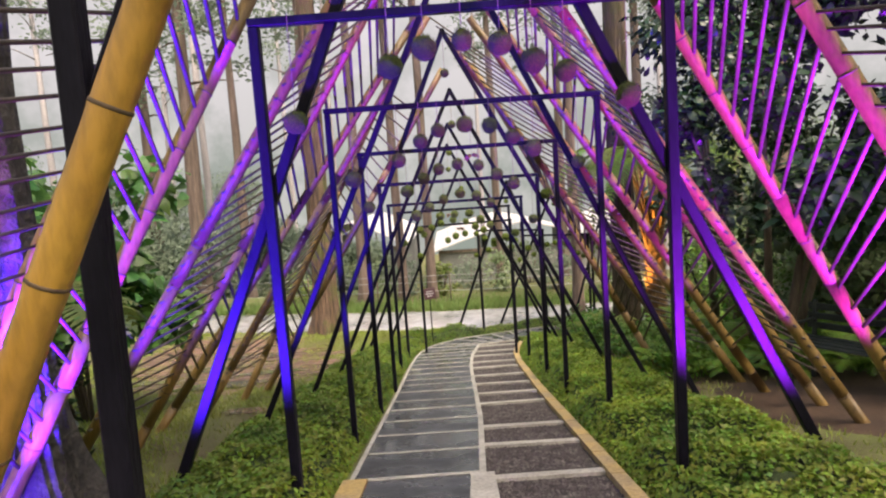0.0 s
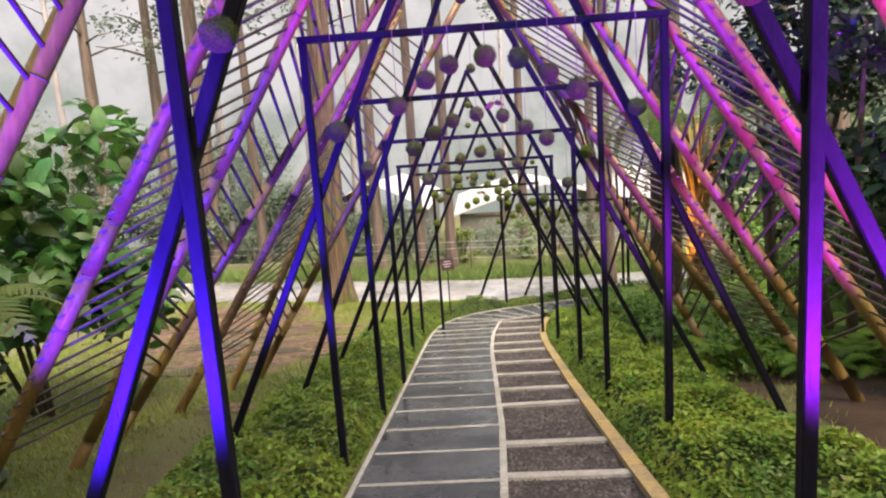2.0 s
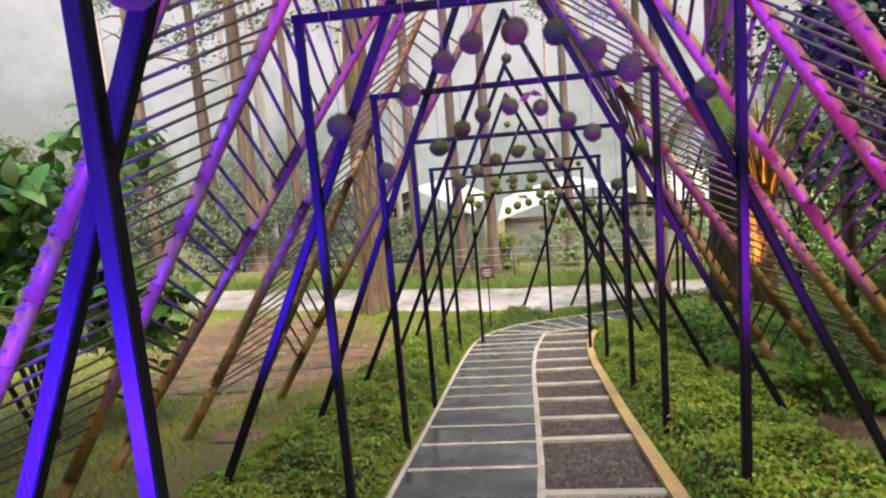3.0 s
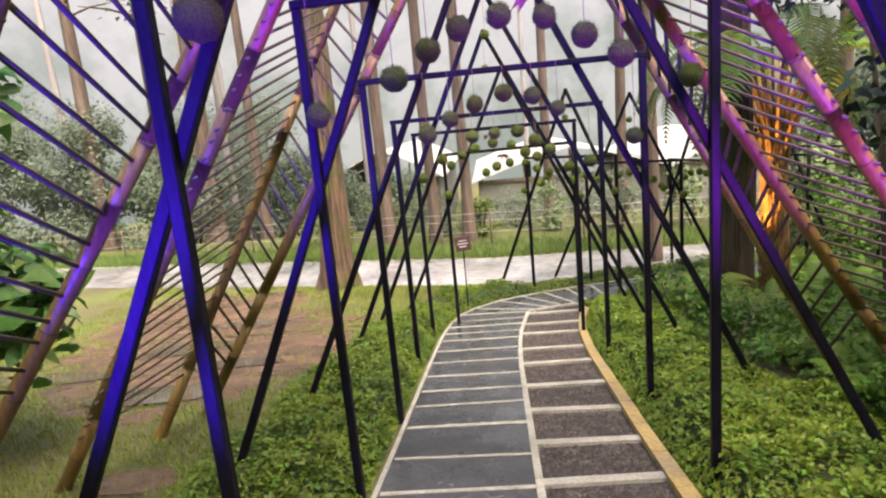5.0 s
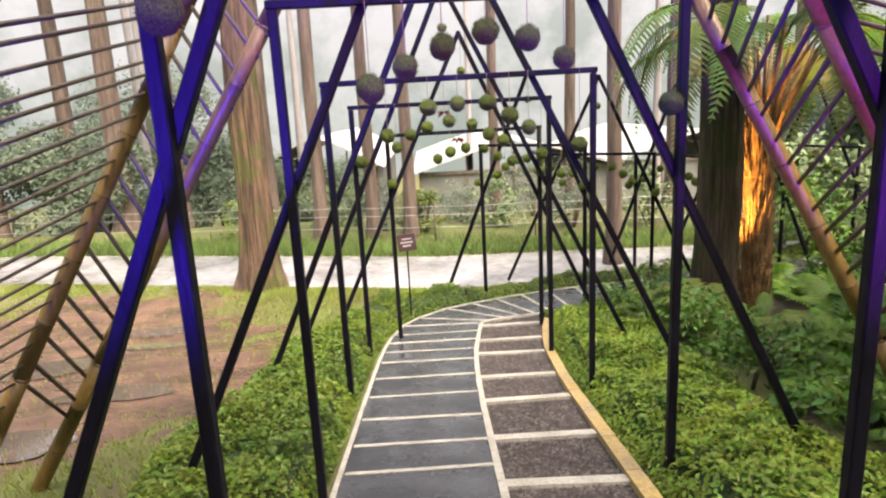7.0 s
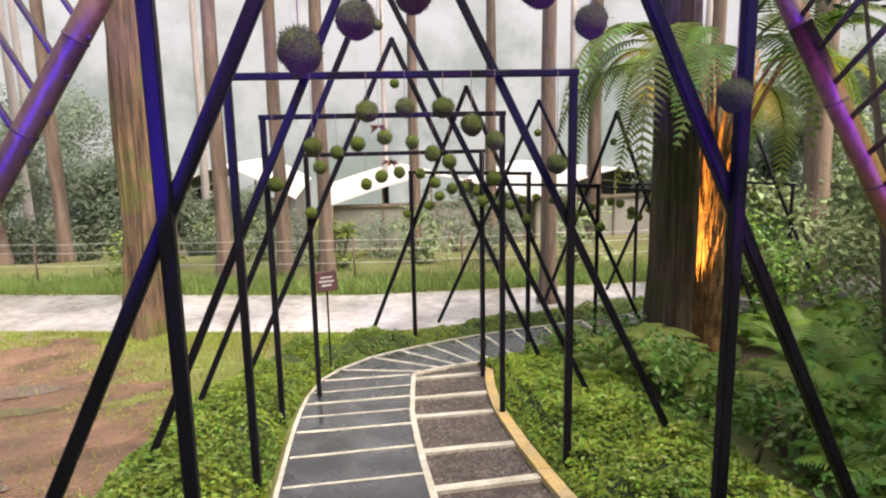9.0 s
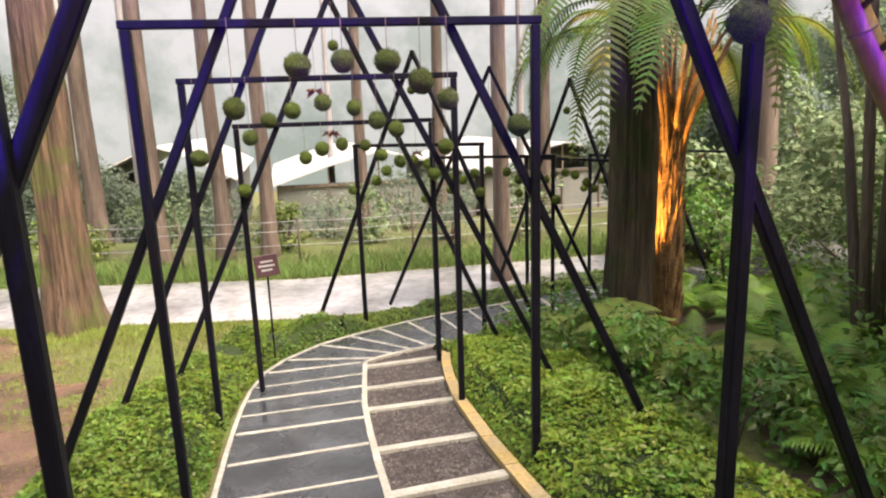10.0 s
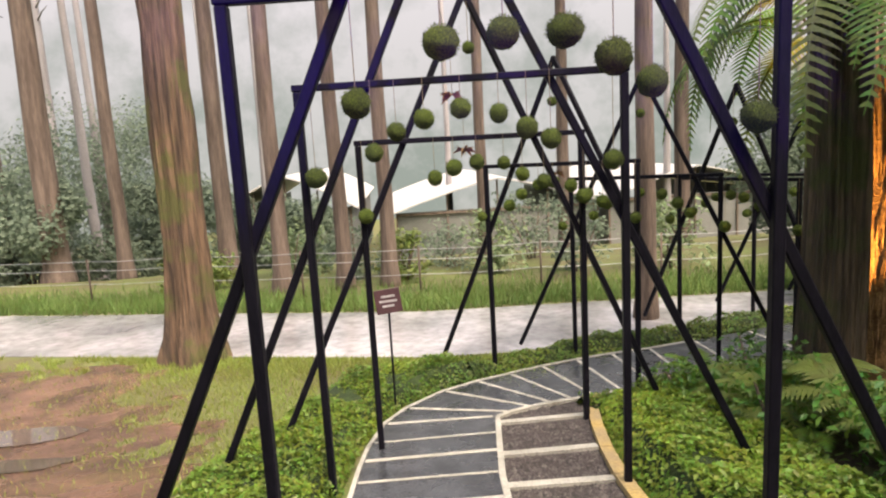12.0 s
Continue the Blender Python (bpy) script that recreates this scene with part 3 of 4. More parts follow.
start_tree = trunk("tree", -2.50, 3.6, 0.235, 13, STUMP, "tree trunk with a shaggy flared base above a blue lamp", flare=1.7, sides=84, ridge=0.2)


def shade_canopy(tree, x, y, z0, z1, spread, seed):
    """Broad dark crown, unseen, added high on a tree to shade the path."""
    r = random.Random(seed)
    pts, nor, siz = [], [], []
    for k in range(34):
        c = Vector((r.gauss(x, spread), r.gauss(y, spread), r.uniform(z0, z1)))
        for _ in range(100):
            u = Vector((r.gauss(0, 0.5), r.gauss(0, 0.5), r.gauss(0, 0.25)))
            pts.append(c + u)
            nor.append((u.x * 0.4, u.y * 0.4, 1))
            siz.append(r.uniform(0.16, 0.34))
    child("lower_crown", leaf_mesh("lower_crown", pts, nor, siz, GLOSSY, seed), tree)


# both crowns, and the second tree, are added out of view for shade
shade_canopy(start_tree, 1.2, -1.6, 6.5, 9.5, 2.1, 77)
shade_canopy(trunk("tree", 3.6, -2.2, 0.22, 13, DARKBARK, "unseen dark tree behind the start, added to shade the path"), 0.6, 1.8, 6.0, 9.0, 2.1, 78)
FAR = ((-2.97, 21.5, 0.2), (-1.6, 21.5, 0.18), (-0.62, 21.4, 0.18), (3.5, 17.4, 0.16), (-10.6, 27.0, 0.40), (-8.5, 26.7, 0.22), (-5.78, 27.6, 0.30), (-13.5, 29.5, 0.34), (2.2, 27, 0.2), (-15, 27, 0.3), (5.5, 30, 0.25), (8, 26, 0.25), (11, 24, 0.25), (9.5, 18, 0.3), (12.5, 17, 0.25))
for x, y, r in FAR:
    trunk("forest_tree", x, y, r * 0.85, 16, PALEBARK, "tall slender trunk in bark greyed to stand in for mist", lean=(random.uniform(-.01, .01), 0), group="forest trees")

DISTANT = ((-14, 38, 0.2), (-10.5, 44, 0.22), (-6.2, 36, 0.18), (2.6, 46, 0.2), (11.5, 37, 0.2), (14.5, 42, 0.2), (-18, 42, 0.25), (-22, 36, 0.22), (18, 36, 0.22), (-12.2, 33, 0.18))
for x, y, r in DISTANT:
    trunk("distant_tree", x, y, r, 22, FARBARK, "straight far-off trunk, its bark coloured pale as haze", lean=(random.uniform(-.012, .012), 0), group="distant trees")

# ---- planting ----
def bump(x, y):
    return 0.75 + 0.5 * noise.noise((x * 1.7, y * 1.7, 3)) + 0.3 * noise.noise((x * 5, y * 5, 7))


def hedge(name, inner, width, height, seed, density, label):
    """A planted border that follows the line inner, on its outer side."""
    rnd = random.Random(seed)
    line = [Vector(p) for p in inner]
    cols, v, f, pts, nor, siz = 7, [], [], [], [], []
    dirs = []
    for k, p in enumerate(line):
        d = (line[min(k + 1, len(line) - 1)] - line[max(k - 1, 0)]).normalized()
        dirs.append(Vector((-d.y, d.x)))

    def top(p, n, u, w):
        q = p + n * (u * w)
        edge = min(1.0, u * w / 0.14) * min(1.0, (1 - u) * w / 0.35)
        return Vector((q.x, q.y, ground_z(q.x, q.y) + height * max(0.0, edge) ** 0.6 * bump(q.x, q.y)))

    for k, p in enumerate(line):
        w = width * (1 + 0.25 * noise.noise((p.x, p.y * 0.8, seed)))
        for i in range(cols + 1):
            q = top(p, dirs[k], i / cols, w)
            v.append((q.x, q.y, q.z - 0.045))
        if k < len(line) - 1:
            step = (line[k + 1] - p).length
            for _ in range(int(density * step * w)):
                a, u = rnd.random(), rnd.random()
                if u < 0.12:
                    u = u * 0.9
                q2 = p.lerp(line[k + 1], a)
                n2 = dirs[k].lerp(dirs[k + 1], a)
                q = top(q2, n2, u, w)
                low = rnd.random() ** 2 * 0.12
                if u * w < 0.16:
                    low = rnd.random() * max(0.02, q.z - ground_z(q.x, q.y))
                pts.append((q.x, q.y, q.z - low + rnd.uniform(0, 0.03)))
                nor.append((-n2.x * (0.8 if u * w < 0.16 else 0.0), -n2.y * (0.8 if u * w < 0.16 else 0.0), 1))
                siz.append(rnd.uniform(0.027, 0.056))
    for k in range(len(line) - 1):
        for i in range(cols):
            a = k * (cols + 1) + i
            f.append((a, a + 1, a + cols + 2, a + cols + 1))
    root = tagged(new(name), label, "hedge", kind="stuff")
    # core sheet just under the leaves, coloured dark to read as shaded gaps
    child("understory", mesh_from("understory", v, f, HEDGE_SHADE, True), root)
    child("leaves", leaf_mesh("leaves", pts, nor, siz, HEDGE, seed), root)


# dark green hedge core; shade between the leaves is put into its colour
HEDGE_SHADE = material("hedge_gap_shade", (0.04, 0.07, 0.012), (0.02, 0.035, 0.008), 6, 0.9, bump=0.8)
LINE_Y = list(np.arange(-3.0, 13.8, 0.3))
hedge("border_planting", [(left_edge(y) - 0.05, y) for y in LINE_Y] + [(x - 0.03, y + 0.04) for x, y in OUTER[1:4]], 1.15, 0.30, 11, 5200, "low dense green groundcover bordering the path")
hedge("border_planting", [(x, y + 0.05) for x, y in OUTER[3:]], 0.55, 0.26, 12, 4200, "low green hedge round the bend of the path")
hedge("border_planting", [(x, y - 0.06) for x, y in INNER[::-1][:-4]], 0.5, 0.24, 14, 4200, "low green hedge on the inside of the bend")
hedge("border_planting", [(1.62, 13.95)] + [(right_edge(y) + 0.07, y) for y in LINE_Y[::-1]], 1.3, 0.27, 13, 5200, "low dense green groundcover between the path and ferns")



def grass(name, n, place, h0, h1, seed, mat, label):
    rnd = np.random.RandomState(seed)
    v, f = [], []
    tries = 0
    while len(f) < n and tries < n * 6:
        tries += 1
        x, y = place(rnd)
        if y is None:
            continue
        z = ground_z(x, y)
        h, a = rnd.uniform(h0, h1), rnd.uniform(0, 6.28)
        w = 0.006 + 0.03 * h
        k = len(v)
        v += [(x - w * math.cos(a), y - w * math.sin(a), z - 0.01), (x + w * math.cos(a), y + w * math.sin(a), z - 0.01), (x + rnd.normal(0, 0.4) * h, y + rnd.normal(0, 0.4) * h, z + h)]
        f.append((k, k + 1, k + 2))
    tagged(new(name, mesh_from(name, v, f, mat)), label, "grass", kind="stuff")


def track(x, y, a, b, width):
    """1 on the line from a to b, falling to 0 at width beside it."""
    ax, ay, dx, dy = a[0], a[1], b[0] - a[0], b[1] - a[1]
    u = min(1.0, max(0.0, ((x - ax) * dx + (y - ay) * dy) / (dx * dx + dy * dy)))
    return 1.0 - math.hypot(x - ax - u * dx, y - ay - u * dy) / width


def dirt(x, y):
    """How bare the soil is, from 0 to 1."""
    rough = 0.35 * noise.noise((x * 0.7, y * 0.7, 1)) + 0.35 * noise.noise((x * 2.3, y * 2.3, 5)) + 0.2 * noise.noise((x * 6, y * 6, 9))
    d = track(x, y, (-3.3, 11.2), (-5.9, 15.2), 2.6) + rough
    w = track(x, y, (-2.25, 5.2), (-2.45, 7.4), 0.42) + rough
    e = 0.75 - math.hypot((x - 4.0) / 2.4, (y - 5.5) / 3.2) + 0.35 * noise.noise((x * 0.9, y * 0.9, 8))
    # soil carried on under the ferns, its dark tone adding shade between them
    u = track(x, y, (4.6, 7.5), (4.4, 13.0), 2.3) + rough
    return min(1.0, max(0.0, max(d, w, e, u) * 2.2))


def lawn_place(rnd):
    x, y = rnd.uniform(-8.5, -1.4), rnd.uniform(2.5, 16.6)
    if dirt(x, y) > rnd.uniform(0.05, 1.12) or y > 16.0 - 0.25 * x - 0.15:
        return x, None
    return x, y


def right_place(rnd):
    x, y = rnd.uniform(2.0, 6.5), rnd.uniform(2.5, 9)
    return (x, None) if dirt(x, y) > rnd.uniform(0.05, 0.7) else (x, y)


def verge_place(rnd):
    x = rnd.uniform(-22, 14)
    bend = -0.25 * x if x < 0 else -0.05 * x
    return x, 18.85 + bend + abs(rnd.normal(0, 1.0))


def near_verge(rnd):
    x = rnd.uniform(-9, 1.5)
    y = 16.12 - (0.25 * x if x < 0 else 0.05 * x) - abs(rnd.normal(0, 0.5))
    return (x, None) if y < 13 or dirt(x, y) > 0.5 else (x, y)


grass("lawn", 75000, lawn_place, 0.02, 0.07, 21, GRASS, "short damp lawn with bare patches")
grass("lawn", 3500, right_place, 0.02, 0.08, 22, GRASS, "thin grass on brown soil")
grass("verge", 36000, verge_place, 0.06, 0.27, 23, VERGE, "longer grass along the far side of the lane")
grass("lawn", 14000, near_verge, 0.03, 0.10, 24, GRASS, "yellowing grass edge of the lane")

# soil sheet with puddles
v, f = [], []
for j in range(90):
    for i in range(70):
        x, y = -9 + i * 0.12, 7.2 + j * 0.11
        v.append((x, y, ground_z(x, y) - 0.03 + 0.042 * min(1.0, max(0.0, (dirt(x, y) - 0.1) / 0.35))))
for j in range(89):
    for i in range(69):
        a = j * 70 + i
        f.append((a, a + 1, a + 71, a + 70))
MUD = material("muddy_soil", (0.215, 0.122, 0.082), (0.095, 0.055, 0.039), 1.7, 0.35, bump=1.0, fine=26, wet=(0.05, 0.65))
tagged(new("bare_soil", mesh_from("bare_soil", v, f, MUD, True)), "wet trodden reddish-brown soil", "soil", kind="structure")
v, f = [], []
for j in range(120):
    for i in range(60):
        x, y = 2.1 + i * 0.1, 3 + j * 0.1
        v.append((x, y, ground_z(x, y) - 0.03 + 0.042 * min(1.0, max(0.0, (dirt(x, y) - 0.1) / 0.35))))
for j in range(119):
    for i in range(59):
        a = j * 60 + i
        f.append((a, a + 1, a + 61, a + 60))
tagged(new("bare_soil", mesh_from("bare_soil", v, f, SOIL, True)), "damp brown soil with leaf litter, its dark tone doubling as fern shade", "soil", kind="structure")
PUDDLE = material("puddle_water", (0.16, 0.12, 0.10), (0.12, 0.09, 0.075), 2, 0.06, spec=0.9)
for x, y, a, b in ((-3.6, 9.6, 0.7, 0.35), (-4.6, 12.3, 0.6, 0.5), (-3.9, 13.4, 0.5, 0.25), (-5.6, 10.8, 0.8, 0.35), (-3.2, 10.9, 0.6, 0.28), (-4.4, 14.3, 0.8, 0.25)):
    ring = []
    for k in range(28):
        t = 2 * math.pi * k / 28
        q = 1 + 0.35 * noise.noise((math.cos(t) * 1.3 + x, math.sin(t) * 1.3, y))
        ring.append((x + a * q * math.cos(t), y + b * q * math.sin(t)))
    vv = [(x + q * (px - x), y + q * (py - y), ground_z(x + q * (px - x), y + q * (py - y)) + 0.024) for q in (1.0, 0.66, 0.33) for px, py in ring]
    vv.append((x, y, ground_z(x, y) + 0.024))
    ff = [(k + 28 * m, (k + 1) % 28 + 28 * m, (k + 1) % 28 + 28 * m + 28, k + 28 * m + 28) for m in range(2) for k in range(28)]
    ff += [(56 + k, 56 + (k + 1) % 28, 84) for k in range(28)]
    tagged(new("puddle", mesh_from("puddle", vv, ff, PUDDLE, True)), "shallow rain puddle on bare soil", "puddle", "puddles")

# gravel in the bays
rnd = np.random.RandomState(5)
v, f = [], []
octa = ((1, 0, 0), (-1, 0, 0), (0, 1, 0), (0, -1, 0), (0, 0, 1), (0, 0, -1))
tri = ((0, 2, 4), (2, 1, 4), (1, 3, 4), (3, 0, 4), (2, 0, 5), (1, 2, 5), (3, 1, 5), (0, 3, 5))
for _ in range(21000):
    y = -2.5 + 16.4 * rnd.rand() ** 1.0
    x = rnd.uniform(middle(y) + 0.03, right_edge(y) - 0.05)
    if min(abs(y - q) for q in RIGHT_STRIPS) < 0.055:
        continue
    r = rnd.uniform(0.008, 0.017)
    t = rnd.uniform(0, 6.28)
    ct, st = math.cos(t), math.sin(t)
    k = len(v)
    sx, sy, sz = r * rnd.uniform(0.7, 1.4), r * rnd.uniform(0.7, 1.2), r * rnd.uniform(0.5, 0.9)
    z = level(y) - 0.016
    for a, b, c in octa:
        v.append((x + a * sx * ct - b * sy * st, y + a * sx * st + b * sy * ct, z + c * sz + 0.2 * a * sz))
    f += [(k + a, k + b, k + c) for a, b, c in tri]
tagged(new("gravel", mesh_from("gravel", v, f, GRAVEL)), "dark brown and grey wet gravel", "gravel", kind="stuff")


# ---- ferns, shrubs and tree ferns ----
def frond_mesh(name, length, droop, mat, pairs=16, width=0.28, seed=0):
    """A fern frond along +y that rises and then droops."""
    rnd = random.Random(seed)
    v, f = [], []

    def spine(k):
        return Vector((0.03 * math.sin(k * 3 + seed), length * (k - 0.12 * k * k), length * (1.0 * k - droop * k * k)))

    tv, tf = tube([spine(i / 8) for i in range(9)], [0.008 * length * (1.05 - i / 9) + 0.001 for i in range(9)], 4, False)
    v += tv
    f += tf
    for i in range(1, pairs + 1):
        k = 0.10 + 0.9 * i / (pairs + 1)
        w = width * length * math.sin(math.pi * min(1.0, k * 0.86 + 0.12)) * rnd.uniform(0.85, 1.1)
        p = spine(k)
        fw = (spine(min(1, k + 0.02)) - spine(k - 0.02)).normalized()
        for s in (-1, 1):
            side = Vector((s, 0, 0)) * 0.9 + fw * 0.42
            d = Vector((0, 0, -0.22))
            segs = 4
            base = len(v)
            bw = 0.50 * length / pairs
            for q in range(segs + 1):
                u = q / segs
                c = p + side * (w * u) + d * (w * u * u)
                h = bw * (1 - u) ** 0.6 * (1.0 if q % 2 == 0 else 0.72)
                v.append(c + fw * h)
                v.append(c - fw * h)
            for q in range(segs):
                a = base + 2 * q
                f.append((a, a + 1, a + 3, a + 2) if s > 0 else (a, a + 2, a + 3, a + 1))
    return mesh_from(name, v, f, mat)


FRONDS = [frond_mesh("frond", 1.0, 0.62 + 0.16 * k, FERN, 18, 0.24, k) for k in range(3)]
PALE_FRONDS = [frond_mesh("frond", 1.0, 1.0 + 0.2 * k, PALE, 15, 0.27, k + 5) for k in range(2)]


def fern(x, y, size, n, rnd, meshes, label, lift=0.0, name="fern", group="ferns"):
    root = tagged(new(name), label, "fern", group)
    root.location = (x, y, ground_z(x, y) + lift)
    for i in range(n):
        ob = child("frond", meshes[rnd.randrange(len(meshes))], root)
        s = size * rnd.uniform(0.75, 1.15)
        ob.scale = (s, s, s)
        ob.rotation_euler = (rnd.uniform(-0.1, 0.45), rnd.uniform(-0.15, 0.15), 2 * math.pi * (i + rnd.uniform(-0.3, 0.3)) / n)
    return root


rnd = random.Random(31)
SPOTS = []
while len(SPOTS) < 85:
    y = rnd.uniform(7.2, 15.2)
    x = (2.75 if y < 12.5 else 2.8) + 4.0 * rnd.random() ** 1.3
    if y < 10.6 and x < 3.4 and rnd.random() < 0.6:
        continue
    if math.hypot(x - 3.75, y - 13.4) > 0.6 and math.hypot(x - 4.45, y - 13.4) > 0.95 and all(math.hypot(x - a, y - b) > 0.33 for a, b in SPOTS) and not (y > 14.2 and x > 2.2 and y > 13.9 + 0.28 * x - 0.6):
        SPOTS.append((x, y))
for x, y in SPOTS:
    fern(x, y, rnd.uniform(0.45, 0.85), rnd.randrange(7, 12), rnd, FRONDS, "lush green fern with arching fronds in the undergrowth")
for x, y, s, up in ((-2.95, 5.0, 0.85, 1.15), (-3.3, 4.2, 0.8, 0.6), (2.6, 12.6, 0.6, 0.15), (2.7, 13.2, 0.6, 0.15), (2.95, 12.0, 0.7, 0.2), (3.15, 12.7, 0.75, 0.2), (2.85, 11.3, 0.6, 0.15), (3.2, 10.5, 0.65, 0.2), (3.0, 9.6, 0.5, 0.1)):
    fern(x, y, s, 10, rnd, PALE_FRONDS, "pale yellow-green fern with broad fronds", up)


def shrub(x, y, z0, z1, radius, n, size, mat, seed, label, slim=0.5, name="shrub", group="", tall=1.0, stems=5):
    """A bush: stems and a ragged crown of leaves in clumps."""
    r = random.Random(seed)
    root = tagged(new(name), label, "shrub", group)
    g = ground_z(x, y)
    root.location = (x, y, g)
    pts, nor, siz = [], [], []
    clumps = []
    for _ in range(26):
        a, d, h = r.uniform(0, 6.28), radius * math.sqrt(r.random()), r.random()
        d *= 1.0 - 0.55 * abs(h - 0.4)
        clumps.append((Vector((d * math.cos(a), d * math.sin(a), z0 + (z1 - z0) * h)), radius * r.uniform(0.22, 0.42)))
    for _ in range(n):
        c, q = clumps[r.randrange(len(clumps))]
        u = Vector((r.gauss(0, 1), r.gauss(0, 1), r.gauss(0, 0.8))).normalized()
        p = c + u * q * r.uniform(0.55, 1.05)
        pts.append(p)
        nor.append((u.x * 0.6, u.y * 0.6, u.z * 0.5 + 0.7))
        siz.append(size * r.uniform(0.6, 1.3))
    child("leaves", leaf_mesh("leaves", pts, nor, siz, mat, seed, slim, size > 0.12 and mat != MISTLEAF), root)
    for k in range(stems):
        c = clumps[k][0]
        child("stem", mesh_from("stem", *tube([(c.x * 0.15, c.y * 0.15, -0.05), (c.x * 0.5, c.y * 0.5, c.z * 0.5), c], [0.03 * tall, 0.022 * tall, 0.01], 6), PALEBARK, True), root)
    return root


shrub(-4.4, 7.6, 1.0, 3.0, 1.25, 2300, 0.27, BROAD, 41, "leafy shrub with large bright green leaves", 0.5)
shrub(-4.3, 5.6, 0.8, 2.5, 1.0, 1700, 0.23, BROAD, 42, "leafy shrub with broad green leaves", 0.5)
shrub(-3.5, 4.7, 0.05, 1.1, 0.8, 1200, 0.11, GLOSSY, 49, "dark leafy undergrowth below the shrubs", 0.4)
shrub(4.3, 8.6, 1.7, 5.6, 1.5, 8000, 0.15, GLOSSY, 43, "tall dense shrub with dark glossy leaves", 0.5, tall=2.0)
# widened and raised to 8 m; the unseen top is added as shade
shrub(6.2, 6.6, 0.5, 8.0, 2.5, 14000, 0.19, GLOSSY, 44, "tall dense shrub with dark glossy leaves", 0.5, tall=2.0)
shrub(4.6, 10.9, 3.4, 6.8, 1.6, 9000, 0.13, GLOSSY, 51, "tall dense shrub with dark glossy leaves", 0.4, tall=2.0)
shrub(6.6, 12.0, 0.3, 2.3, 1.5, 5000, 0.13, MIDLEAF, 52, "tall dense shrub with fresh green leaves", 0.4, tall=2.0)
shrub(6.8, 9.6, 0.5, 3.0, 1.6, 6000, 0.15, MIDLEAF, 50, "tall dense shrub with fresh green leaves", 0.5, tall=2.0)
for k in range(14):
    y = 7.8 + 0.45 * k
    shrub(2.75 + 0.3 * math.sin(k * 2.3), y, 0.05, 0.45 + 0.25 * math.sin(k * 1.7) ** 2, 0.42, 420, 0.075, FERN, 120 + k, "small leafy undergrowth beside the border", 0.5, "undergrowth", "undergrowth", 0.5, 2)
for k, (x, y, h, w, n) in enumerate(((8.6, 11.2, 2.4, 1.9, 5000), (9.4, 14.6, 2.6, 2.1, 5000), (7.4, 17.2, 2.0, 1.3, 3500), (11.2, 17.6, 3.4, 2.3, 5000), (10.5, 9.0, 6.5, 2.2, 6000), (9.0, 5.2, 6.5, 2.2, 6000))):
    shrub(x, y, 0.3, h, w, n, 0.16, MIDLEAF, 150 + k, "tall green understory tree in the wood", 0.5, "understory_tree", "understory trees", 2.5)
shrub(4.3, 10.2, 0.1, 1.1, 0.9, 1500, 0.10, FERN, 45, "bushy green undergrowth among ferns", 0.5)
shrub(6.6, 11.5, 0.1, 2.0, 1.5, 2600, 0.11, FERN, 46, "bushy green undergrowth under the trees", 0.5)
shrub(8.2, 14.0, 0.1, 2.1, 1.8, 3000, 0.12, MIDLEAF, 47, "tall green undergrowth under the trees", 0.5)
shrub(6.4, 15.0, 0.1, 1.6, 1.1, 1800, 0.10, FERN, 48, "bushy green undergrowth under the trees", 0.5)
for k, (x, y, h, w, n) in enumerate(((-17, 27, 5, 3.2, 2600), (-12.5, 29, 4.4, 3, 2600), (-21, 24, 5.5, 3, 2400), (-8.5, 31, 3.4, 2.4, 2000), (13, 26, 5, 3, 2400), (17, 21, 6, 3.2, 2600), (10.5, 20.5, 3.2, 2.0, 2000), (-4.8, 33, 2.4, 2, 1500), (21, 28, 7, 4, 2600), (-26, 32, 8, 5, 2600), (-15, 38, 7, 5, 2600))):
    shrub(x, y, 0.2, h, w, n * 7, 0.17, MISTLEAF, 60 + k, "thicket below the trees, its leaves tinted grey-green as mist", 0.6, "thicket", "misty thickets", 2.0)
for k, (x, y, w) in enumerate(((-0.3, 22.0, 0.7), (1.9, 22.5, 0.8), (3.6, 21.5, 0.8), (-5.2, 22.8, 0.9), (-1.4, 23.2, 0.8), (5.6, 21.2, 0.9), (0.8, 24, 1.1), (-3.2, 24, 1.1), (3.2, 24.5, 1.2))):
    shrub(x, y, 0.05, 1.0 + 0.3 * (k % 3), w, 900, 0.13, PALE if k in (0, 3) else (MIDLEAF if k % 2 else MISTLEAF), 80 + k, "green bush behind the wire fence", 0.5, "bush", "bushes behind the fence")


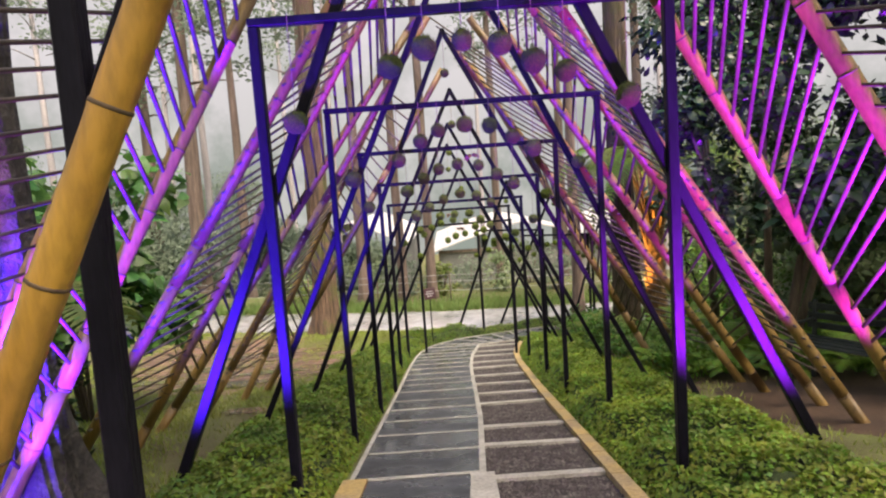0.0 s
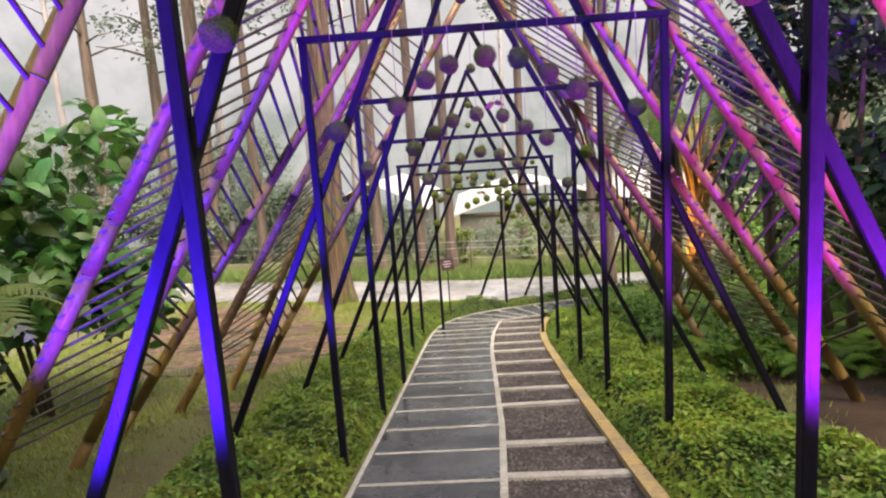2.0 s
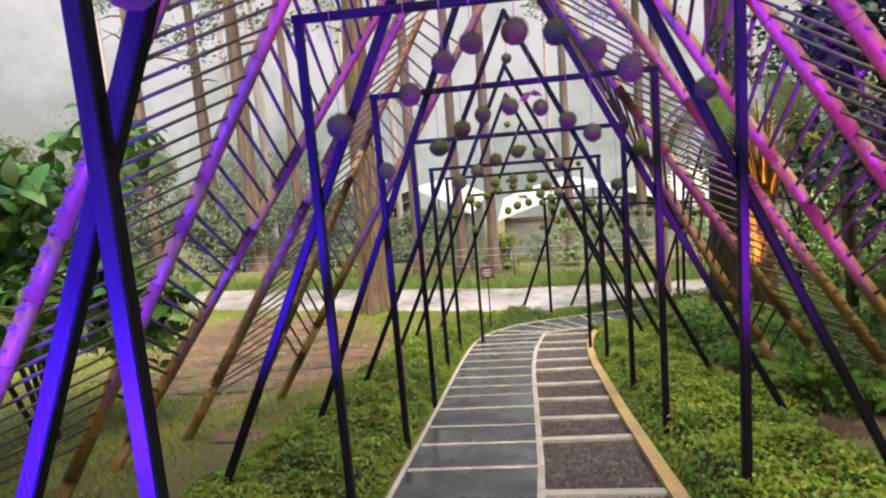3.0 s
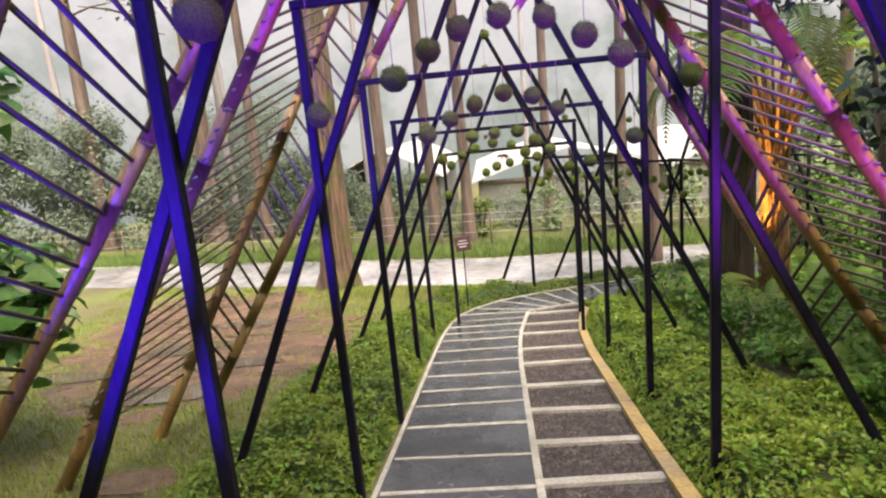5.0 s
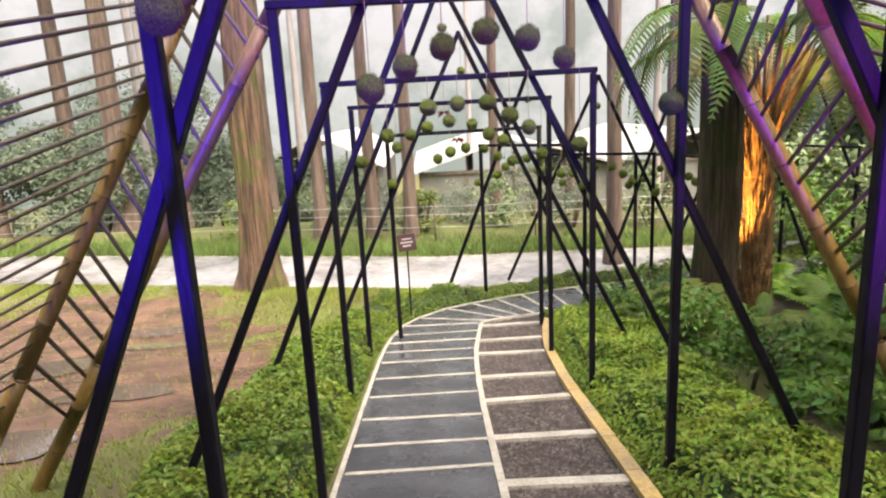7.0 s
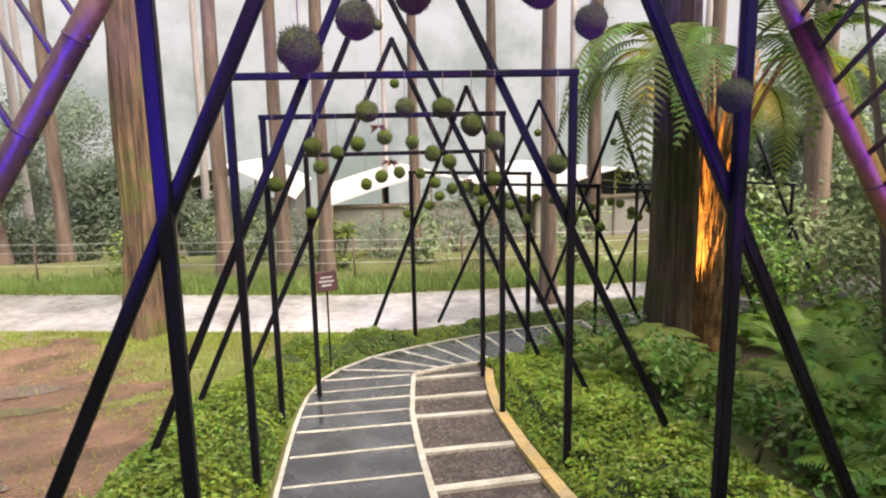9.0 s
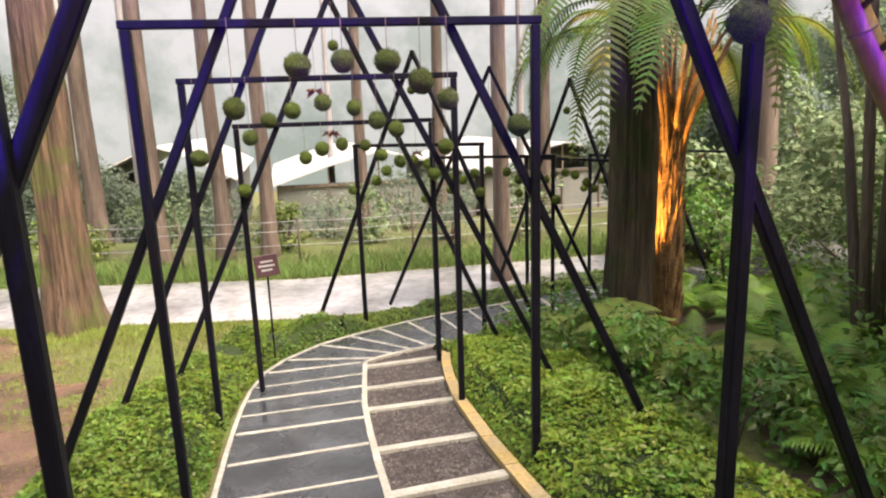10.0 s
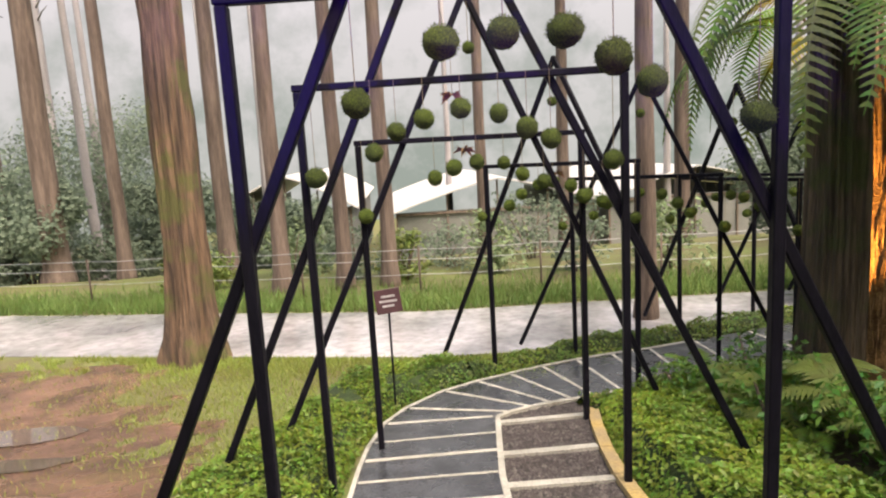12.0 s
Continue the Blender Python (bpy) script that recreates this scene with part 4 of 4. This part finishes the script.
def tree_fern(x, y, height, r, label, n, reach):
    rr = random.Random(int(x * 10))
    root = tagged(new("tree_fern"), label, "tree fern")
    root.location = (x, y, ground_z(x, y))
    pts = [(0.02 * math.sin(h * 2), 0.0, h) for h in np.linspace(-0.1, height, 14)]
    tv, tf = tube(pts, [r * (1.15 - 0.25 * i / 13) for i in range(14)], 14)
    child("trunk", mesh_from("trunk", tv, tf, FIBRE, True), root)
    # old leaf bases round the trunk
    for i in range(300):
        a, h = rr.uniform(0, 6.28), rr.uniform(0.0, height)
        u = Vector((math.cos(a), math.sin(a), 0))
        q = r * (1.15 - 0.25 * h / height)
        w = Vector((-u.y, u.x, 0)) * rr.uniform(0.012, 0.03)
        l = rr.uniform(0.2, 0.6)
        p = u * q * 0.95 + Vector((0, 0, h))
        v = [p - w, p + w, p + u * rr.uniform(0.03, 0.08) + Vector((0, 0, l)), p + u * 0.035 + Vector((0, 0, l * 0.4))]
        child("leaf_base", mesh_from("leaf_base", v, [(0, 1, 3), (0, 3, 2), (3, 1, 2)], FIBRE), root)
    for i in range(n):
        a = 2 * math.pi * (i + rr.uniform(-0.3, 0.3)) / n
        lean, l = rr.uniform(0.2, 0.65), rr.uniform(0.7, 1.25)
        u = Vector((-math.sin(a), math.cos(a), 0))
        foot = u * r * 0.7 + Vector((0, 0, height - rr.uniform(0.1, 1.0)))
        knee = foot + u * l * 0.25 * lean + Vector((0, 0, l * 0.5))
        tip = Vector((0, 0, height)) + u * (r + l * lean) + Vector((0, 0, l))
        child("stalk", mesh_from("stalk", *tube([foot, knee, tip], [0.030, 0.024, 0.016], 6), FIBRE, True), root)
        if i % 4 != 1:
            ob = child("frond", BIG_FRONDS[i % len(BIG_FRONDS)], root)
            s = reach * rr.uniform(0.75, 1.05)
            ob.scale = (s, s, s)
            ob.location = tip
            ob.rotation_euler = (rr.uniform(-0.5, 0.05), rr.uniform(-0.2, 0.2), a)


BIG_FRONDS = [frond_mesh("frond", 1.0, 1.2 + 0.13 * k, PALE if k == 2 else FERN, 34, 0.2, k + 9) for k in range(3)]
tree_fern(4.5, 13.85, 2.75, 0.18, "tree fern with a shaggy trunk lit amber by a ground lamp", 40, 2.0)

# ---- bench, sign, fence ----
IRON = material("dark_iron", (0.03, 0.04, 0.035), None, 8, 0.5, 0.3)
root = tagged(new("garden_bench"), "dark green metal garden bench on brown soil", "bench")
root.location = (3.95, 6.3, ground_z(3.95, 6.3))
for x in (-0.55, 0.55):
    part("leg", beam((x, -0.2, -0.02), (x, -0.2, 0.43), 0.04, 0.04), IRON, root)
    part("leg", beam((x, 0.22, -0.02), (x, 0.28, 0.82), 0.04, 0.04), IRON, root)
    part("armrest", beam((x, -0.22, 0.62), (x, 0.26, 0.62), 0.04, 0.03, (0, 0, 1)), IRON, root)
for k in range(4):
    part("seat_slat", beam((-0.62, -0.18 + 0.12 * k, 0.44), (0.62, -0.18 + 0.12 * k, 0.44), 0.08, 0.02, (0, 0, 1)), IRON, root)
for k in range(3):
    part("back_slat", beam((-0.62, 0.25 + 0.01 * k, 0.55 + 0.1 * k), (0.62, 0.25 + 0.01 * k, 0.55 + 0.1 * k), 0.07, 0.02, (0, 1, 0)), IRON, root)
root.rotation_euler = (0, 0, radians(-60))

sx, sy, sz = -0.46, 14.1, -1.04
root = tagged(new("sign"), "small maroon sign board on a thin stake", "sign")
root.location = (sx, sy, ground_z(sx, sy))
h = sz - root.location.z
part("stake", beam((0, 0.02, -0.1), (0, 0.02, h + 0.1), 0.022, 0.022, (0, 1, 0), 0.003), BLACK, root)
board = part("board", beam((-0.13, 0, h), (0.13, 0.0, h + 0.03), 0.25, 0.018, (0, 1, 0), 0.004), SIGN, root)
for k, w in enumerate((0.07, 0.09, 0.06)):
    part("lettering", beam((-w, -0.011, h + 0.06 - 0.05 * k), (w, -0.011, h + 0.072 - 0.05 * k), 0.022, 0.003, (0, 1, 0), 0), WHITE, board)

root = tagged(new("wire_fence"), "wire fence with thin posts along the lane", "fence")
FENCE = [(x, 20.1 - (0.25 * x if x < 0 else 0.05 * x)) for x in np.arange(-24, 14, 2.4)]
root.location = (0, 20.1, ground_z(0, 20.1))
o = Vector(root.location)
for x, y in FENCE:
    g = ground_z(x, y)
    child("fence_post", mesh_from("fence_post", *tube([Vector((x, y, g - 0.1)) - o, Vector((x, y, g + 1.0)) - o], [0.022, 0.02], 7), PALEBARK, True), root)
for hh in (0.45, 0.75, 0.95):
    pts = []
    for k in range(len(FENCE) - 1):
        for q in range(4):
            u = q / 4
            x, y = FENCE[k][0] * (1 - u) + FENCE[k + 1][0] * u, FENCE[k][1] * (1 - u) + FENCE[k + 1][1] * u
            pts.append(Vector((x, y, ground_z(x, y) + hh - 0.12 * u * (1 - u))) - o)
    child("wire", mesh_from("wire", *tube(pts, [0.007] * len(pts), 5), STEEL), root)


# ---- greenhouses and hills ----
def ridge_house(x0, x1, y, zr, ze, depth):
    root = tagged(new("greenhouse"), "long greenhouse with a white film roof and netted sides", "greenhouse", "greenhouses")
    base = -6.0
    root.location = ((x0 + x1) / 2, y, base)
    o = Vector(root.location)
    xm = (x0 + x1) / 2
    n = 10
    v, f = [], []
    for k in range(n + 1):
        u = k / n
        x = x0 - 0.4 + (x1 - x0 + 0.8) * u
        z = ze + (zr - ze) * (1 - abs(2 * u - 1) ** 1.25)
        for yy, dz in ((y - 0.5, 0), (y + depth, 0), (y - 0.5, -0.08), (y + depth, -0.08)):
            v.append(Vector((x, yy, z + dz)) - o)
    for k in range(n):
        a = k * 4
        f += [(a, a + 4, a + 5, a + 1), (a + 2, a + 3, a + 7, a + 6), (a, a + 2, a + 6, a + 4)]
    child("roof", mesh_from("roof", v, f, ROOF), root)
    part("wall", beam((x0 - o.x, 0.1, (ze - base) / 2), (x1 - o.x, 0.1, (ze - base) / 2), ze - base, 0.08, (0, 1, 0), 0), NET, root)
    part("wall", beam((x0 - o.x, 0.2, (ze - base) / 2), (x0 - o.x, depth, (ze - base) / 2), ze - base, 0.08, (1, 0, 0), 0), NET, root)
    part("wall", beam((x1 - o.x, 0.2, (ze - base) / 2), (x1 - o.x, depth, (ze - base) / 2), ze - base, 0.08, (1, 0, 0), 0), NET, root)
    for k in range(5):
        x = x0 + (x1 - x0) * k / 4
        zt = ze + (zr - ze) * (1 - abs(2 * k / 4 - 1) ** 1.25) - 0.1
        part("mullion", beam((x - o.x, 0, 0), (x - o.x, 0, zt - base), 0.09, 0.09, (0, 1, 0), 0), PALEBARK, root)
    part("rail", beam((x0 - o.x, -0.05, ze - base - 0.1), (x1 - o.x, -0.05, ze - base - 0.1), 0.12, 0.06, (0, 1, 0), 0), PALEBARK, root)


ridge_house(-9.3, -2.9, 40, -0.25, -2.0, 20)
ridge_house(-0.6, 10.2, 41, -1.0, -2.6, 20)
ridge_house(11.2, 21, 42, -1.0, -2.6, 20)

# emissive ring; mist, sky glow and wooded hills are put into its colour
MIST = bpy.data.materials.new("mist_glow_backdrop")
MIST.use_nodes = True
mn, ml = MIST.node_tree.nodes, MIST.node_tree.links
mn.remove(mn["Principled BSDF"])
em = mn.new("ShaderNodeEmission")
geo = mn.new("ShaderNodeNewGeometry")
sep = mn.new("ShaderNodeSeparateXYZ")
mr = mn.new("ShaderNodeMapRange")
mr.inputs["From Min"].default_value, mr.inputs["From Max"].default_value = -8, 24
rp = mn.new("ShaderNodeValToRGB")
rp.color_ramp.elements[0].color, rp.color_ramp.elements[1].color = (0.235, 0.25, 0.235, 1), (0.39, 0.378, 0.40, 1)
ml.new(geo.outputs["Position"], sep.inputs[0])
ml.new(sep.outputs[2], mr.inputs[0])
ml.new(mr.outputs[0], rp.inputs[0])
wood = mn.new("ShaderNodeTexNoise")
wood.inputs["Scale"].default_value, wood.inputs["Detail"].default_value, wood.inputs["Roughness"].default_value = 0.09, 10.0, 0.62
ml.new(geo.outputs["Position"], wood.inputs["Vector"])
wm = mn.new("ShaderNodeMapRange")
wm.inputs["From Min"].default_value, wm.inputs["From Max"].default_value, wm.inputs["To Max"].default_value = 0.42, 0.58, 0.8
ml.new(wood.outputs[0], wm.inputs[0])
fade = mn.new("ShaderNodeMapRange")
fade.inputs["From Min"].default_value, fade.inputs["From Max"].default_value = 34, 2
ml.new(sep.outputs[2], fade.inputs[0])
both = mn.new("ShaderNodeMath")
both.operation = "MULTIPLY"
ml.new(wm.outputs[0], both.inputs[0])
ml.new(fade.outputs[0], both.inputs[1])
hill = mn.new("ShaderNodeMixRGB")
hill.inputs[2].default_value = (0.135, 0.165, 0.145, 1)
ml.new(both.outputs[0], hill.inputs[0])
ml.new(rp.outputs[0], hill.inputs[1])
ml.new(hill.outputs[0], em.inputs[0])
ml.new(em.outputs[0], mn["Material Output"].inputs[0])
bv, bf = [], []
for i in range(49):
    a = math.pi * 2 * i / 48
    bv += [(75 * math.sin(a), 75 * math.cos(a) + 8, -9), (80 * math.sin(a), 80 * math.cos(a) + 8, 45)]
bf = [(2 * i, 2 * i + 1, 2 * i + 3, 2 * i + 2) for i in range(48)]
tagged(new("backdrop", mesh_from("backdrop", bv, bf, MIST)), "glowing backdrop coloured as pale mist over wooded hills", "backdrop", kind="structure")
